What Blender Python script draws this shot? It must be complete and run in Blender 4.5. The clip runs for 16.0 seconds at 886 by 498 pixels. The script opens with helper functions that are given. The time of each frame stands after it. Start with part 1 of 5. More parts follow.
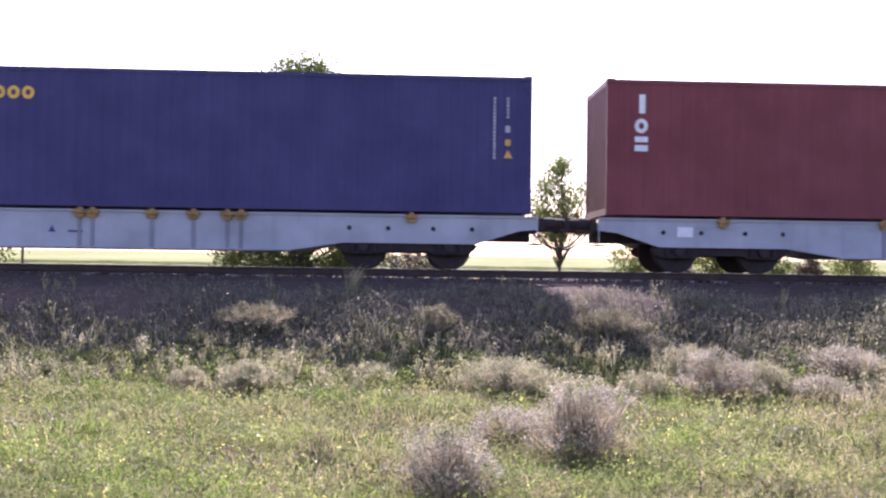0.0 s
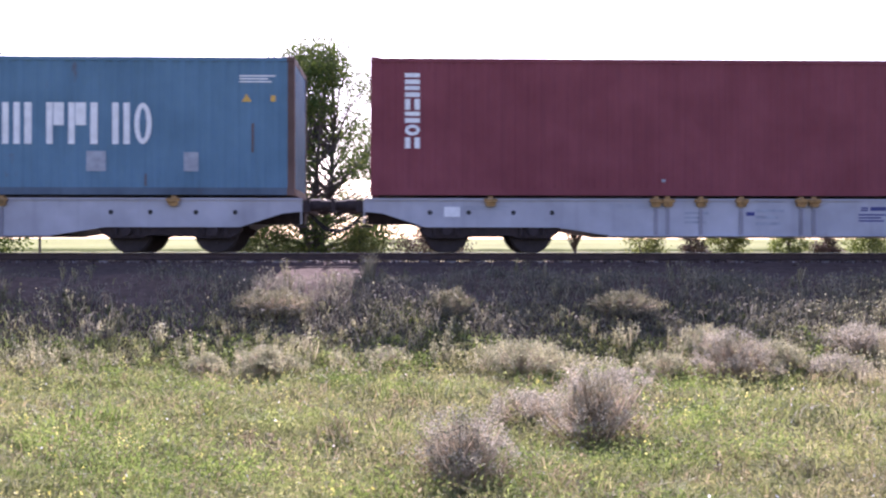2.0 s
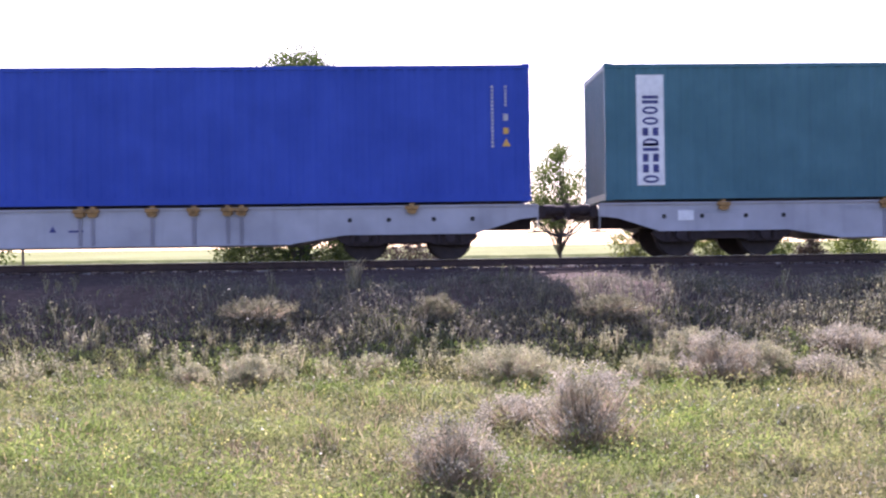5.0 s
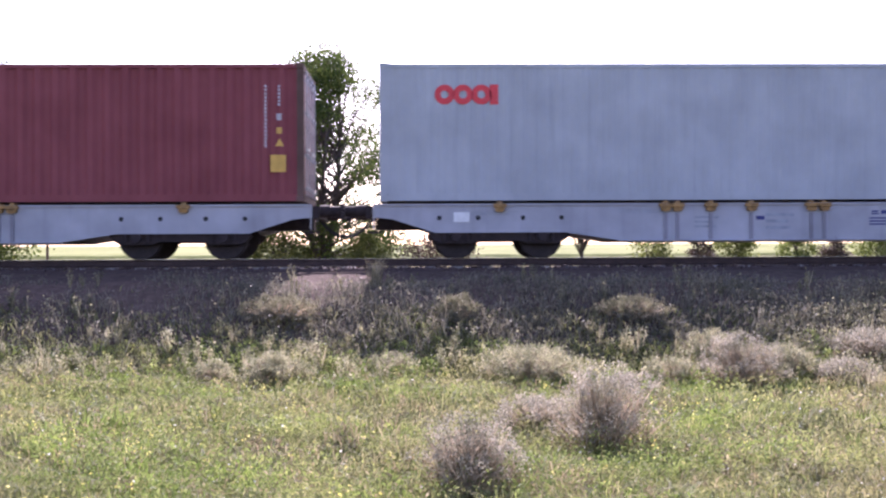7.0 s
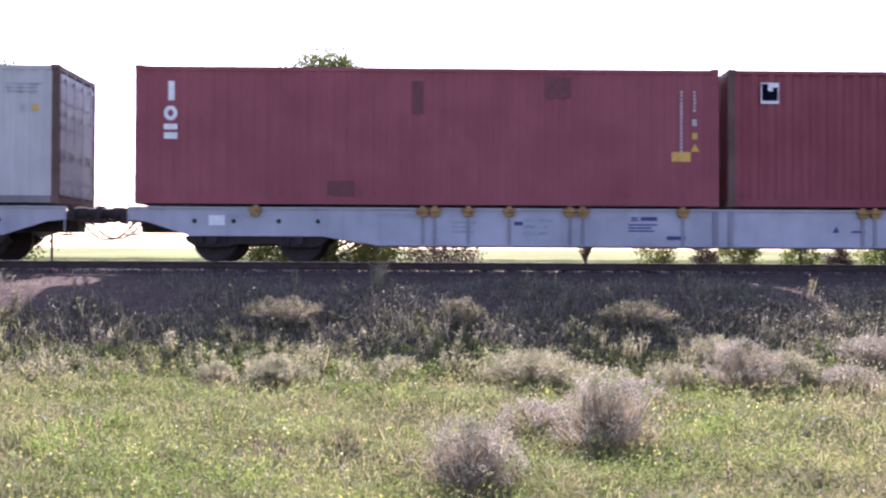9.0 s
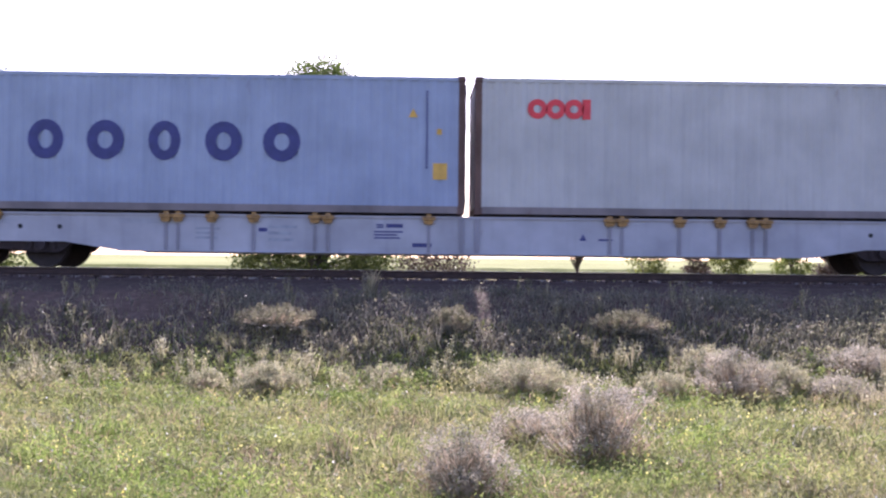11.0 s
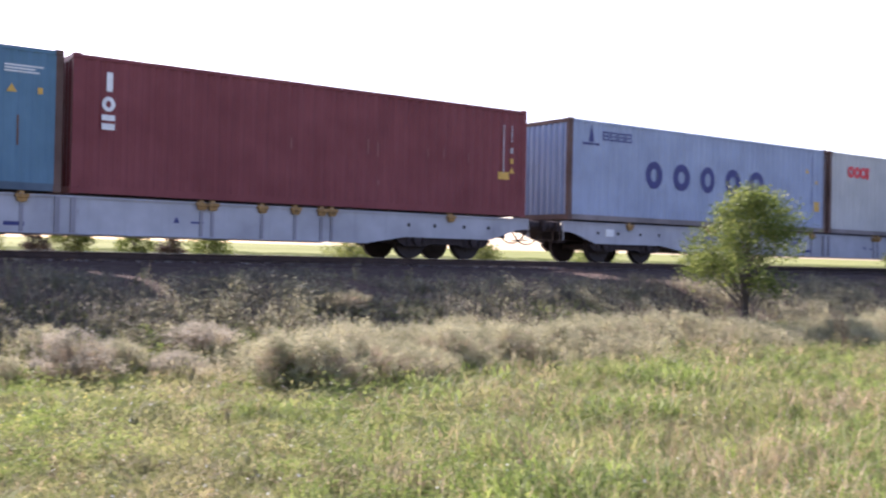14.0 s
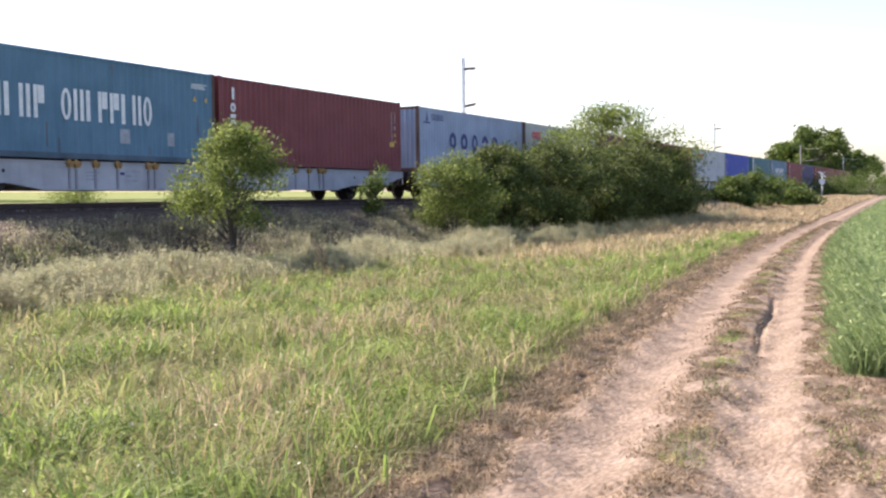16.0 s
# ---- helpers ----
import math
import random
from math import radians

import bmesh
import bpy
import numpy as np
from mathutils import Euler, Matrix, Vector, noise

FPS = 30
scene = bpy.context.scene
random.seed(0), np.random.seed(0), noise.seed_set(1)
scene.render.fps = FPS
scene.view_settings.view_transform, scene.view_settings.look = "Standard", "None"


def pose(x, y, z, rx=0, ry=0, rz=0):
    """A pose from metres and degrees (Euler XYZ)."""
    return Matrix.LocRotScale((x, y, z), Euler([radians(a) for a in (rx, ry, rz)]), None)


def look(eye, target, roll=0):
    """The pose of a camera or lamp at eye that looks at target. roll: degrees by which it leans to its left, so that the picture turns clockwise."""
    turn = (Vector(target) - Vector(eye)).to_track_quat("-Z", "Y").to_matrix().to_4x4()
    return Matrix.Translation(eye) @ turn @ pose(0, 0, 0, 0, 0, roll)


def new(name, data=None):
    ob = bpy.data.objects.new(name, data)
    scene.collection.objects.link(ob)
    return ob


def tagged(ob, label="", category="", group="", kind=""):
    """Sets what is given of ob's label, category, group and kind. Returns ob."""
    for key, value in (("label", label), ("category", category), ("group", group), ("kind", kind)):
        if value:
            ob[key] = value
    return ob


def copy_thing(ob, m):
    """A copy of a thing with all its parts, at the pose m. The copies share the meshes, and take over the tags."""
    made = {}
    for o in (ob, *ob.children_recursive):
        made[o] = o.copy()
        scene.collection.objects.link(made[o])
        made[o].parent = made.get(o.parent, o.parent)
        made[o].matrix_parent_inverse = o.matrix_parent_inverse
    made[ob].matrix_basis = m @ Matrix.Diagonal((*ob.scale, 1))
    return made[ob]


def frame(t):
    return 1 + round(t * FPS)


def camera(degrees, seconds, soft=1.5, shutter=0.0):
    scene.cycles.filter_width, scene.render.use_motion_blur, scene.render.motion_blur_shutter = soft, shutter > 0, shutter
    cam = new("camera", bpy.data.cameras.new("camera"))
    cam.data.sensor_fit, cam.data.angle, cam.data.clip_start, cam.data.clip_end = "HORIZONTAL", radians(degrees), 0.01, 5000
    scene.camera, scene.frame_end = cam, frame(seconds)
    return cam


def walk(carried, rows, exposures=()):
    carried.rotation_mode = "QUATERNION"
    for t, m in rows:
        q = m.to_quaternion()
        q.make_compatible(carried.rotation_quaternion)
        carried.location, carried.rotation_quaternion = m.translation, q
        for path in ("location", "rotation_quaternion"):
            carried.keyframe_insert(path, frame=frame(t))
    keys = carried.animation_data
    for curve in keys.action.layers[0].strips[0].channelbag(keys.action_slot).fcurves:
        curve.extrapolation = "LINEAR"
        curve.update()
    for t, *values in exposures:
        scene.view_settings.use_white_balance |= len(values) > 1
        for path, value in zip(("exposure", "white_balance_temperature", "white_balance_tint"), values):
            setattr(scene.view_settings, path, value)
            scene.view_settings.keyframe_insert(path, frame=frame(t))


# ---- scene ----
cam = camera(45.64, 16.0, soft=2.3, shutter=0.12)
EYE = 1.65
# seconds, sway x y z in metres, yaw, pitch, roll in degrees
ROWS = [
    (0.0, -0.023, 0.000, 0.006, -2.45, 1.09, -0.82),
    (0.5, -0.012, -0.010, -0.005, -2.04, 0.69, -0.36),
    (1.0, -0.013, -0.005, 0.003, -1.55, 0.35, -0.64),
    (1.5, -0.020, -0.003, -0.005, -1.55, 0.33, -0.28),
    (2.0, -0.013, -0.004, 0.010, -1.61, 0.18, -0.02),
    (2.5, -0.013, -0.008, 0.001, -1.91, 0.26, -0.40),
    (3.0, -0.009, 0.002, 0.001, -2.65, 0.24, 0.03),
    (3.5, 0.012, -0.019, -0.001, -2.82, 0.39, 0.33),
    (4.0, -0.005, 0.009, -0.009, -2.98, 0.35, 0.85),
    (6.5, -0.009, -0.007, -0.008, -1.43, 1.02, 0.35),
    (7.0, -0.010, -0.001, 0.000, -1.24, 0.50, 0.27),
    (7.5, -0.009, 0.001, -0.004, -1.05, 0.38, -0.13),
    (8.0, -0.009, 0.001, -0.005, -1.01, 0.44, -0.17),
    (8.5, -0.002, 0.001, -0.010, -1.00, 0.64, -0.22),
    (9.0, -0.003, 0.001, -0.011, -1.02, 0.76, -0.27),
    (11.5, -0.011, -0.008, -0.009, -1.57, 1.28, -0.57),
    (12.0, 0.000, 0.004, -0.008, -1.60, 1.37, -0.45),
    (12.5, -0.010, -0.000, 0.000, -1.82, 1.70, -1.07),
    (13.0, -0.005, 0.005, 0.000, -4.36, 1.91, -1.41),
    (13.5, 0.017, 0.030, -0.009, -13.86, 1.45, -1.43),
    (14.0, 0.045, 0.070, -0.009, -36.10, 0.56, -1.19),
    (14.5, 0.003, -0.001, 0.019, -48.75, 0.05, -0.10),
    (15.0, 0.011, -0.017, 0.021, -52.97, -0.51, 0.58),
    (15.5, 0.030, -0.019, 0.016, -57.06, -2.98, 0.69),
    (16.0, 0.059, -0.022, 0.015, -63.28, -2.81, 0.75),
]
walk(cam, [(t, pose(x, y, EYE + z, 90 + pitch, roll, yaw)) for t, x, y, z, yaw, pitch, roll in ROWS],
     exposures=[(0.0, 1.2, 5980, 42), (8.0, 1.2, 5980, 42), (9.0, 1.24, 5950, 41), (11.5, 1.2, 5950, 41), (12.5, 1.2, 5950, 42), (14.5, 1.15, 6400, 30), (16.0, 1.08, 6550, 22)])

# ---------------------------------------------------------------- light
SUN_EL, SUN_AZ = 37.6, 0.5          # the sun stands behind the train
world = bpy.data.worlds.new("world")
scene.world = world
world.use_nodes = True
wn = world.node_tree.nodes
sky = wn.new("ShaderNodeTexSky")
sky.sky_type, sky.sun_disc = "NISHITA", False
sky.sun_elevation, sky.sun_rotation = radians(SUN_EL), radians(SUN_AZ)
sky.dust_density, sky.air_density = 1.6, 1.0
wn["Background"].inputs["Strength"].default_value = 0.15
world.node_tree.links.new(sky.outputs[0], wn["Background"].inputs["Color"])
sun = new("sun", bpy.data.lights.new("sun", "SUN"))
sun.data.energy, sun.data.angle, sun.data.color = 6.0, radians(0.6), (1.0, 0.95, 0.86)
SUN_WAY = Vector((math.sin(radians(SUN_AZ)) * math.cos(radians(SUN_EL)), math.cos(radians(SUN_AZ)) * math.cos(radians(SUN_EL)), math.sin(radians(SUN_EL))))
sun.matrix_world = look(SUN_WAY * 60, (0, 0, 0))

# ---------------------------------------------------------------- materials
def nodes_of(name):
    m = bpy.data.materials.new(name)
    m.use_nodes = True
    nt = m.node_tree
    return m, nt, nt.nodes["Principled BSDF"]


def noise_node(nt, scale, detail=4.0, stretch=(1, 1, 1), rough=0.55):
    tc = nt.nodes.new("ShaderNodeTexCoord")
    mp = nt.nodes.new("ShaderNodeMapping")
    mp.inputs["Scale"].default_value = stretch
    nz = nt.nodes.new("ShaderNodeTexNoise")
    nz.inputs["Scale"].default_value, nz.inputs["Detail"].default_value = scale, detail
    nz.inputs["Roughness"].default_value = rough
    nt.links.new(tc.outputs["Object"], mp.inputs["Vector"])
    nt.links.new(mp.outputs[0], nz.inputs["Vector"])
    return nz.outputs["Fac"]


def ramp(nt, fac, stops):
    r = nt.nodes.new("ShaderNodeValToRGB")
    el = r.color_ramp.elements
    while len(el) < len(stops):
        el.new(0.5)
    for e, (p, c) in zip(el, stops):
        e.position, e.color = p, (*c, 1)
    nt.links.new(fac, r.inputs["Fac"])
    return r.outputs["Color"]


def mix(nt, fac, a, b, mode="MIX"):
    m = nt.nodes.new("ShaderNodeMixRGB")
    m.blend_type = mode
    for sock, v in zip(m.inputs, (fac, a, b)):
        if isinstance(v, bpy.types.NodeSocket):
            nt.links.new(v, sock)
        elif isinstance(v, (int, float)):
            sock.default_value = v
        else:
            sock.default_value = (*v, 1)
    return m.outputs[0]


def bump(nt, bsdf, height, strength=0.3, distance=0.02):
    b = nt.nodes.new("ShaderNodeBump")
    b.inputs["Strength"].default_value, b.inputs["Distance"].default_value = strength, distance
    nt.links.new(height, b.inputs["Height"])
    nt.links.new(b.outputs[0], bsdf.inputs["Normal"])


def plain(name, colour, rough=0.6, metal=0.0, vary=0.15, scale=6.0, stretch=(1, 1, 1)):
    """A painted or metal surface with soft patches."""
    m, nt, bsdf = nodes_of(name)
    dark = tuple(c * (1 - vary) for c in colour)
    light = tuple(min(1, c * (1 + vary)) for c in colour)
    nt.links.new(ramp(nt, noise_node(nt, scale, 5, stretch), [(0.3, dark), (0.7, light)]), bsdf.inputs["Base Color"])
    bsdf.inputs["Roughness"].default_value, bsdf.inputs["Metallic"].default_value = rough, metal
    bump(nt, bsdf, noise_node(nt, scale * 8, 3), 0.12, 0.004)
    return m


def weathered(name, colour, rust=0.3, fade=0.12, rough=0.48):
    """Container paint: faded patches, drips and rust spots."""
    m, nt, bsdf = nodes_of(name)
    dark = tuple(c * (1 - fade) for c in colour)
    light = tuple(min(1, c * (1 + fade) + 0.012) for c in colour)
    base = ramp(nt, noise_node(nt, 0.9, 4), [(0.3, dark), (0.72, light)])
    drips = ramp(nt, noise_node(nt, 5.0, 5, (1.0, 1.0, 0.09)), [(0.52, (0, 0, 0)), (0.75, (1, 1, 1))])
    base = mix(nt, mix(nt, 0.24, (0, 0, 0), drips), base, tuple(c * 0.55 for c in colour))
    spots = ramp(nt, noise_node(nt, 2.3, 8, (1, 1, 0.45), 0.7), [(0.72 - 0.12 * rust, (0, 0, 0)), (0.8 - 0.08 * rust, (1, 1, 1))])
    base = mix(nt, mix(nt, min(1.0, rust), (0, 0, 0), spots), base, (0.13, 0.055, 0.03))
    nt.links.new(base, bsdf.inputs["Base Color"])
    bsdf.inputs["Roughness"].default_value = rough
    bsdf.inputs["Specular IOR Level"].default_value = 0.22
    bump(nt, bsdf, noise_node(nt, 14, 4), 0.1, 0.006)
    return m


def leafy(name, stops, through_light=0.45, patch=0.35, rough=0.55, patch_stops=None, clump=2.6):
    """Thin leaves or blades: each piece its own tone, patches over the ground, light shining through."""
    m, nt, bsdf = nodes_of(name)
    geo = nt.nodes.new("ShaderNodeNewGeometry")
    col = ramp(nt, geo.outputs["Random Per Island"], stops)
    if patch_stops:
        col = mix(nt, ramp(nt, noise_node(nt, patch, 3), [(0.42, (0, 0, 0)), (0.6, (1, 1, 1))]), col,
                  ramp(nt, geo.outputs["Random Per Island"], patch_stops))
    if clump:
        tone = ramp(nt, noise_node(nt, clump, 3), [(0.32, (0.5, 0.54, 0.48)), (0.5, (0.95, 0.95, 0.95)), (0.66, (1.32, 1.28, 1.18))])
        col = mix(nt, 1.0, col, tone, "MULTIPLY")
    nt.links.new(col, bsdf.inputs["Base Color"])
    bsdf.inputs["Roughness"].default_value = rough
    bsdf.inputs["Specular IOR Level"].default_value = 0.2
    tr = nt.nodes.new("ShaderNodeBsdfTranslucent")
    nt.links.new(col, tr.inputs["Color"])
    ms = nt.nodes.new("ShaderNodeMixShader")
    ms.inputs[0].default_value = through_light
    nt.links.new(bsdf.outputs[0], ms.inputs[1])
    nt.links.new(tr.outputs[0], ms.inputs[2])
    nt.links.new(ms.outputs[0], nt.nodes["Material Output"].inputs["Surface"])
    return m


M = {}
M["maroon"] = weathered("maroon_paint", (0.19, 0.036, 0.048), 0.12)
M["tex_red"] = weathered("oxide_red_paint", (0.19, 0.04, 0.045), 0.18)
M["red_old"] = weathered("worn_red_paint", (0.225, 0.047, 0.055), 0.3)
# oxide red made lighter: veiling glare put into the paint colour
M["glare_red"] = weathered("glare_lifted_red_paint", (0.265, 0.062, 0.075), 0.18)
M["pale_print"] = plain("worn_pale_lettering", (0.5, 0.48, 0.5), 0.65, 0, 0.25)
M["navy"] = weathered("navy_paint", (0.047, 0.038, 0.125), 0.08)
M["royal"] = weathered("royal_blue_paint", (0.02, 0.06, 0.36), 0.08)
M["sky_blue"] = weathered("light_blue_paint", (0.085, 0.18, 0.26), 0.6)
M["teal"] = weathered("teal_paint", (0.045, 0.143, 0.178), 0.15)
M["pale_blue"] = weathered("pale_blue_paint", (0.285, 0.335, 0.45), 0.35)
M["pale_grey"] = weathered("pale_grey_paint", (0.38, 0.402, 0.435), 0.1)
M["cream"] = weathered("cream_grey_paint", (0.44, 0.435, 0.425), 0.4)
M["rusty_edge"] = weathered("rusty_edge_paint", (0.13, 0.075, 0.06), 0.9, 0.3, 0.7)
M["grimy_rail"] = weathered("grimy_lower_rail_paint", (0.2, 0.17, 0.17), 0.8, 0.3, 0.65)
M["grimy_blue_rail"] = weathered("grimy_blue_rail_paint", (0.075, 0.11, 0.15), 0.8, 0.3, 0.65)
M["white"] = plain("white_lettering", (0.72, 0.72, 0.72), 0.6, 0, 0.12)
M["gold"] = plain("orange_yellow_lettering", (0.75, 0.42, 0.06), 0.6, 0, 0.1)
M["signal"] = plain("red_lettering", (0.68, 0.05, 0.06), 0.6, 0, 0.1)
M["ink"] = plain("navy_lettering", (0.035, 0.04, 0.16), 0.6, 0, 0.2)
M["royal_ink"] = plain("blue_badge_paint", (0.03, 0.05, 0.3), 0.6, 0, 0.2)
M["dark_red"] = plain("old_dark_red_paint", (0.13, 0.03, 0.036), 0.6, 0, 0.2)
M["chip"] = plain("chipped_red_paint", (0.25, 0.09, 0.085), 0.65, 0, 0.3)
M["label"] = plain("yellow_label", (0.62, 0.36, 0.07), 0.6, 0, 0.15)
M["dull"] = plain("faded_lettering", (0.3, 0.32, 0.36), 0.7, 0, 0.2)
M["sill"] = weathered("wagon_grey_paint", (0.375, 0.375, 0.41), 0.55, 0.2, 0.6)
M["rib"] = weathered("stained_wagon_rib", (0.25, 0.24, 0.27), 0.5, 0.2, 0.65)
M["brown"] = plain("brake_dust_steel", (0.034, 0.022, 0.022), 0.8, 0.2, 0.4, 9)
M["yellow"] = plain("yellow_bracket_paint", (0.29, 0.16, 0.05), 0.7, 0, 0.5, 14)
M["wheel"] = plain("wheel_steel", (0.032, 0.022, 0.021), 0.75, 0.2, 0.3, 8)
M["black"] = plain("black_rubber", (0.02, 0.02, 0.02), 0.8, 0, 0.3)
M["rail"] = plain("rusty_rail", (0.055, 0.032, 0.027), 0.7, 0.3, 0.3, 5)
M["rail_top"] = plain("polished_rail_top", (0.55, 0.53, 0.5), 0.25, 1.0, 0.1, 5, (0.2, 1, 1))
M["sleeper"] = plain("concrete_sleeper", (0.22, 0.2, 0.18), 0.9, 0, 0.25, 7)
M["galv"] = plain("galvanised_mast", (0.66, 0.67, 0.68), 0.6, 0.0, 0.12, 4)
M["ceramic"] = plain("brown_insulator", (0.1, 0.05, 0.035), 0.3, 0, 0.2)
M["bark"] = plain("dark_bark", (0.075, 0.06, 0.05), 0.9, 0, 0.4, 10, (1, 1, 0.3))
M["post_wood"] = plain("weathered_post", (0.12, 0.1, 0.085), 0.9, 0, 0.35, 12, (1, 1, 0.2))
M["steel_bar"] = plain("zinc_bar", (0.4, 0.4, 0.42), 0.45, 0.7, 0.15)

M["grass"] = leafy("meadow_grass", [(0.0, (0.16, 0.21, 0.055)), (0.45, (0.215, 0.272, 0.075)), (0.8, (0.285, 0.313, 0.112)), (1.0, (0.375, 0.345, 0.175))], 0.5, 0.45,
                   patch_stops=[(0.0, (0.215, 0.225, 0.09)), (0.5, (0.295, 0.29, 0.138)), (1.0, (0.38, 0.342, 0.2))], clump=1.8)
M["herb"] = leafy("meadow_herbs", [(0.0, (0.13, 0.2, 0.045)), (0.6, (0.22, 0.3, 0.072)), (1.0, (0.36, 0.42, 0.13))], 0.5, 0.6,
                  patch_stops=[(0.0, (0.2, 0.21, 0.085)), (1.0, (0.36, 0.335, 0.16))], clump=1.3)
M["dry_herb"] = leafy("dry_meadow_herbs", [(0.0, (0.19, 0.155, 0.085)), (0.5, (0.3, 0.25, 0.145)), (1.0, (0.42, 0.365, 0.225))], 0.5)
M["rosy"] = leafy("rosy_dry_grass", [(0.0, (0.27, 0.2, 0.11)), (0.5, (0.42, 0.32, 0.19)), (1.0, (0.56, 0.46, 0.31))], 0.5)
M["straw"] = leafy("dry_grass", [(0.0, (0.261, 0.212, 0.109)), (0.5, (0.354, 0.276, 0.164)), (1.0, (0.428, 0.341, 0.229))], 0.5)
M["weed"] = leafy("grey_weed", [(0.0, (0.208, 0.204, 0.102)), (0.5, (0.343, 0.311, 0.194)), (1.0, (0.458, 0.408, 0.286))], 0.5)
# bank plants: colour lowered to deepen the train's shade on them
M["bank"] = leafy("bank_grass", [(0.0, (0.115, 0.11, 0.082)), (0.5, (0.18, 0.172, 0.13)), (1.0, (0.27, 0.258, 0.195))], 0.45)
M["mulch"] = leafy("trampled_grass", [(0.0, (0.16, 0.115, 0.07)), (0.6, (0.28, 0.205, 0.13)), (1.0, (0.39, 0.3, 0.2))], 0.3)
M["heads"] = leafy("dry_flower_heads", [(0.0, (0.255, 0.232, 0.165)), (0.5, (0.38, 0.35, 0.262)), (1.0, (0.54, 0.51, 0.41))], 0.5)
M["heads_olive"] = leafy("pale_olive_heads", [(0.0, (0.25, 0.255, 0.14)), (0.5, (0.385, 0.38, 0.22)), (1.0, (0.54, 0.51, 0.34))], 0.5)
M["stalk"] = leafy("dry_stalks", [(0.0, (0.288, 0.228, 0.156)), (1.0, (0.48, 0.408, 0.3))], 0.5)
# shaded copy of the olive heads, darker for the bank behind the shadow edge
M["heads_bank_shaded"] = leafy("bank_seed_heads", [(0.0, (0.14, 0.138, 0.08)), (0.5, (0.21, 0.205, 0.12)), (1.0, (0.3, 0.285, 0.18))], 0.45)
M["petal"] = leafy("yellow_petals", [(0.0, (0.66, 0.6, 0.14)), (1.0, (0.78, 0.74, 0.3))], 0.45)
M["petal_white"] = leafy("white_petals", [(0.0, (0.7, 0.7, 0.66)), (1.0, (0.8, 0.8, 0.76))], 0.4)
M["lush"] = leafy("lush_leaves", [(0.0, (0.165, 0.235, 0.055)), (0.6, (0.235, 0.32, 0.08)), (1.0, (0.34, 0.41, 0.13))], 0.5)
M["crop"] = leafy("crop_leaves", [(0.0, (0.15, 0.215, 0.085)), (0.6, (0.235, 0.31, 0.125)), (1.0, (0.36, 0.42, 0.2))], 0.45)
M["leaf"] = leafy("bush_leaves", [(0.0, (0.055, 0.09, 0.02)), (0.6, (0.095, 0.14, 0.032)), (1.0, (0.16, 0.19, 0.055))], 0.48)
M["leaf_light"] = leafy("light_bush_leaves", [(0.0, (0.095, 0.14, 0.03)), (0.6, (0.155, 0.2, 0.05)), (1.0, (0.26, 0.29, 0.09))], 0.5)
M["leaf_hedge"] = leafy("hedge_leaves", [(0.0, (0.04, 0.06, 0.018)), (0.6, (0.082, 0.112, 0.03)), (1.0, (0.19, 0.21, 0.06))], 0.36)
M["twig"] = leafy("brown_twigs", [(0.0, (0.06, 0.045, 0.035)), (1.0, (0.16, 0.12, 0.09))], 0.3)
M["leaf_yellow"] = leafy("yellow_green_leaves", [(0.0, (0.1, 0.13, 0.03)), (1.0, (0.22, 0.25, 0.07))], 0.5)


def ground_material():
    """Thatch and soil; the attribute sward tells grassland from bare bank and stubble."""
    m, nt, bsdf = nodes_of("meadow_soil")
    soil = ramp(nt, noise_node(nt, 7, 6), [(0.3, (0.06, 0.043, 0.035)), (0.7, (0.135, 0.1, 0.08))])
    green = ramp(nt, noise_node(nt, 3, 6), [(0.3, (0.12, 0.15, 0.045)), (0.7, (0.24, 0.25, 0.095))])
    att = nt.nodes.new("ShaderNodeAttribute")
    att.attribute_name = "sward"
    fac = mix(nt, 1.0, ramp(nt, noise_node(nt, 0.5, 5), [(0.25, (0, 0, 0)), (0.5, (1, 1, 1))]), att.outputs["Color"], "MULTIPLY")
    nt.links.new(mix(nt, fac, soil, green), bsdf.inputs["Base Color"])
    bsdf.inputs["Specular IOR Level"].default_value = 0.05
    bsdf.inputs["Roughness"].default_value = 0.95
    bump(nt, bsdf, noise_node(nt, 18, 6), 0.6, 0.05)
    return m


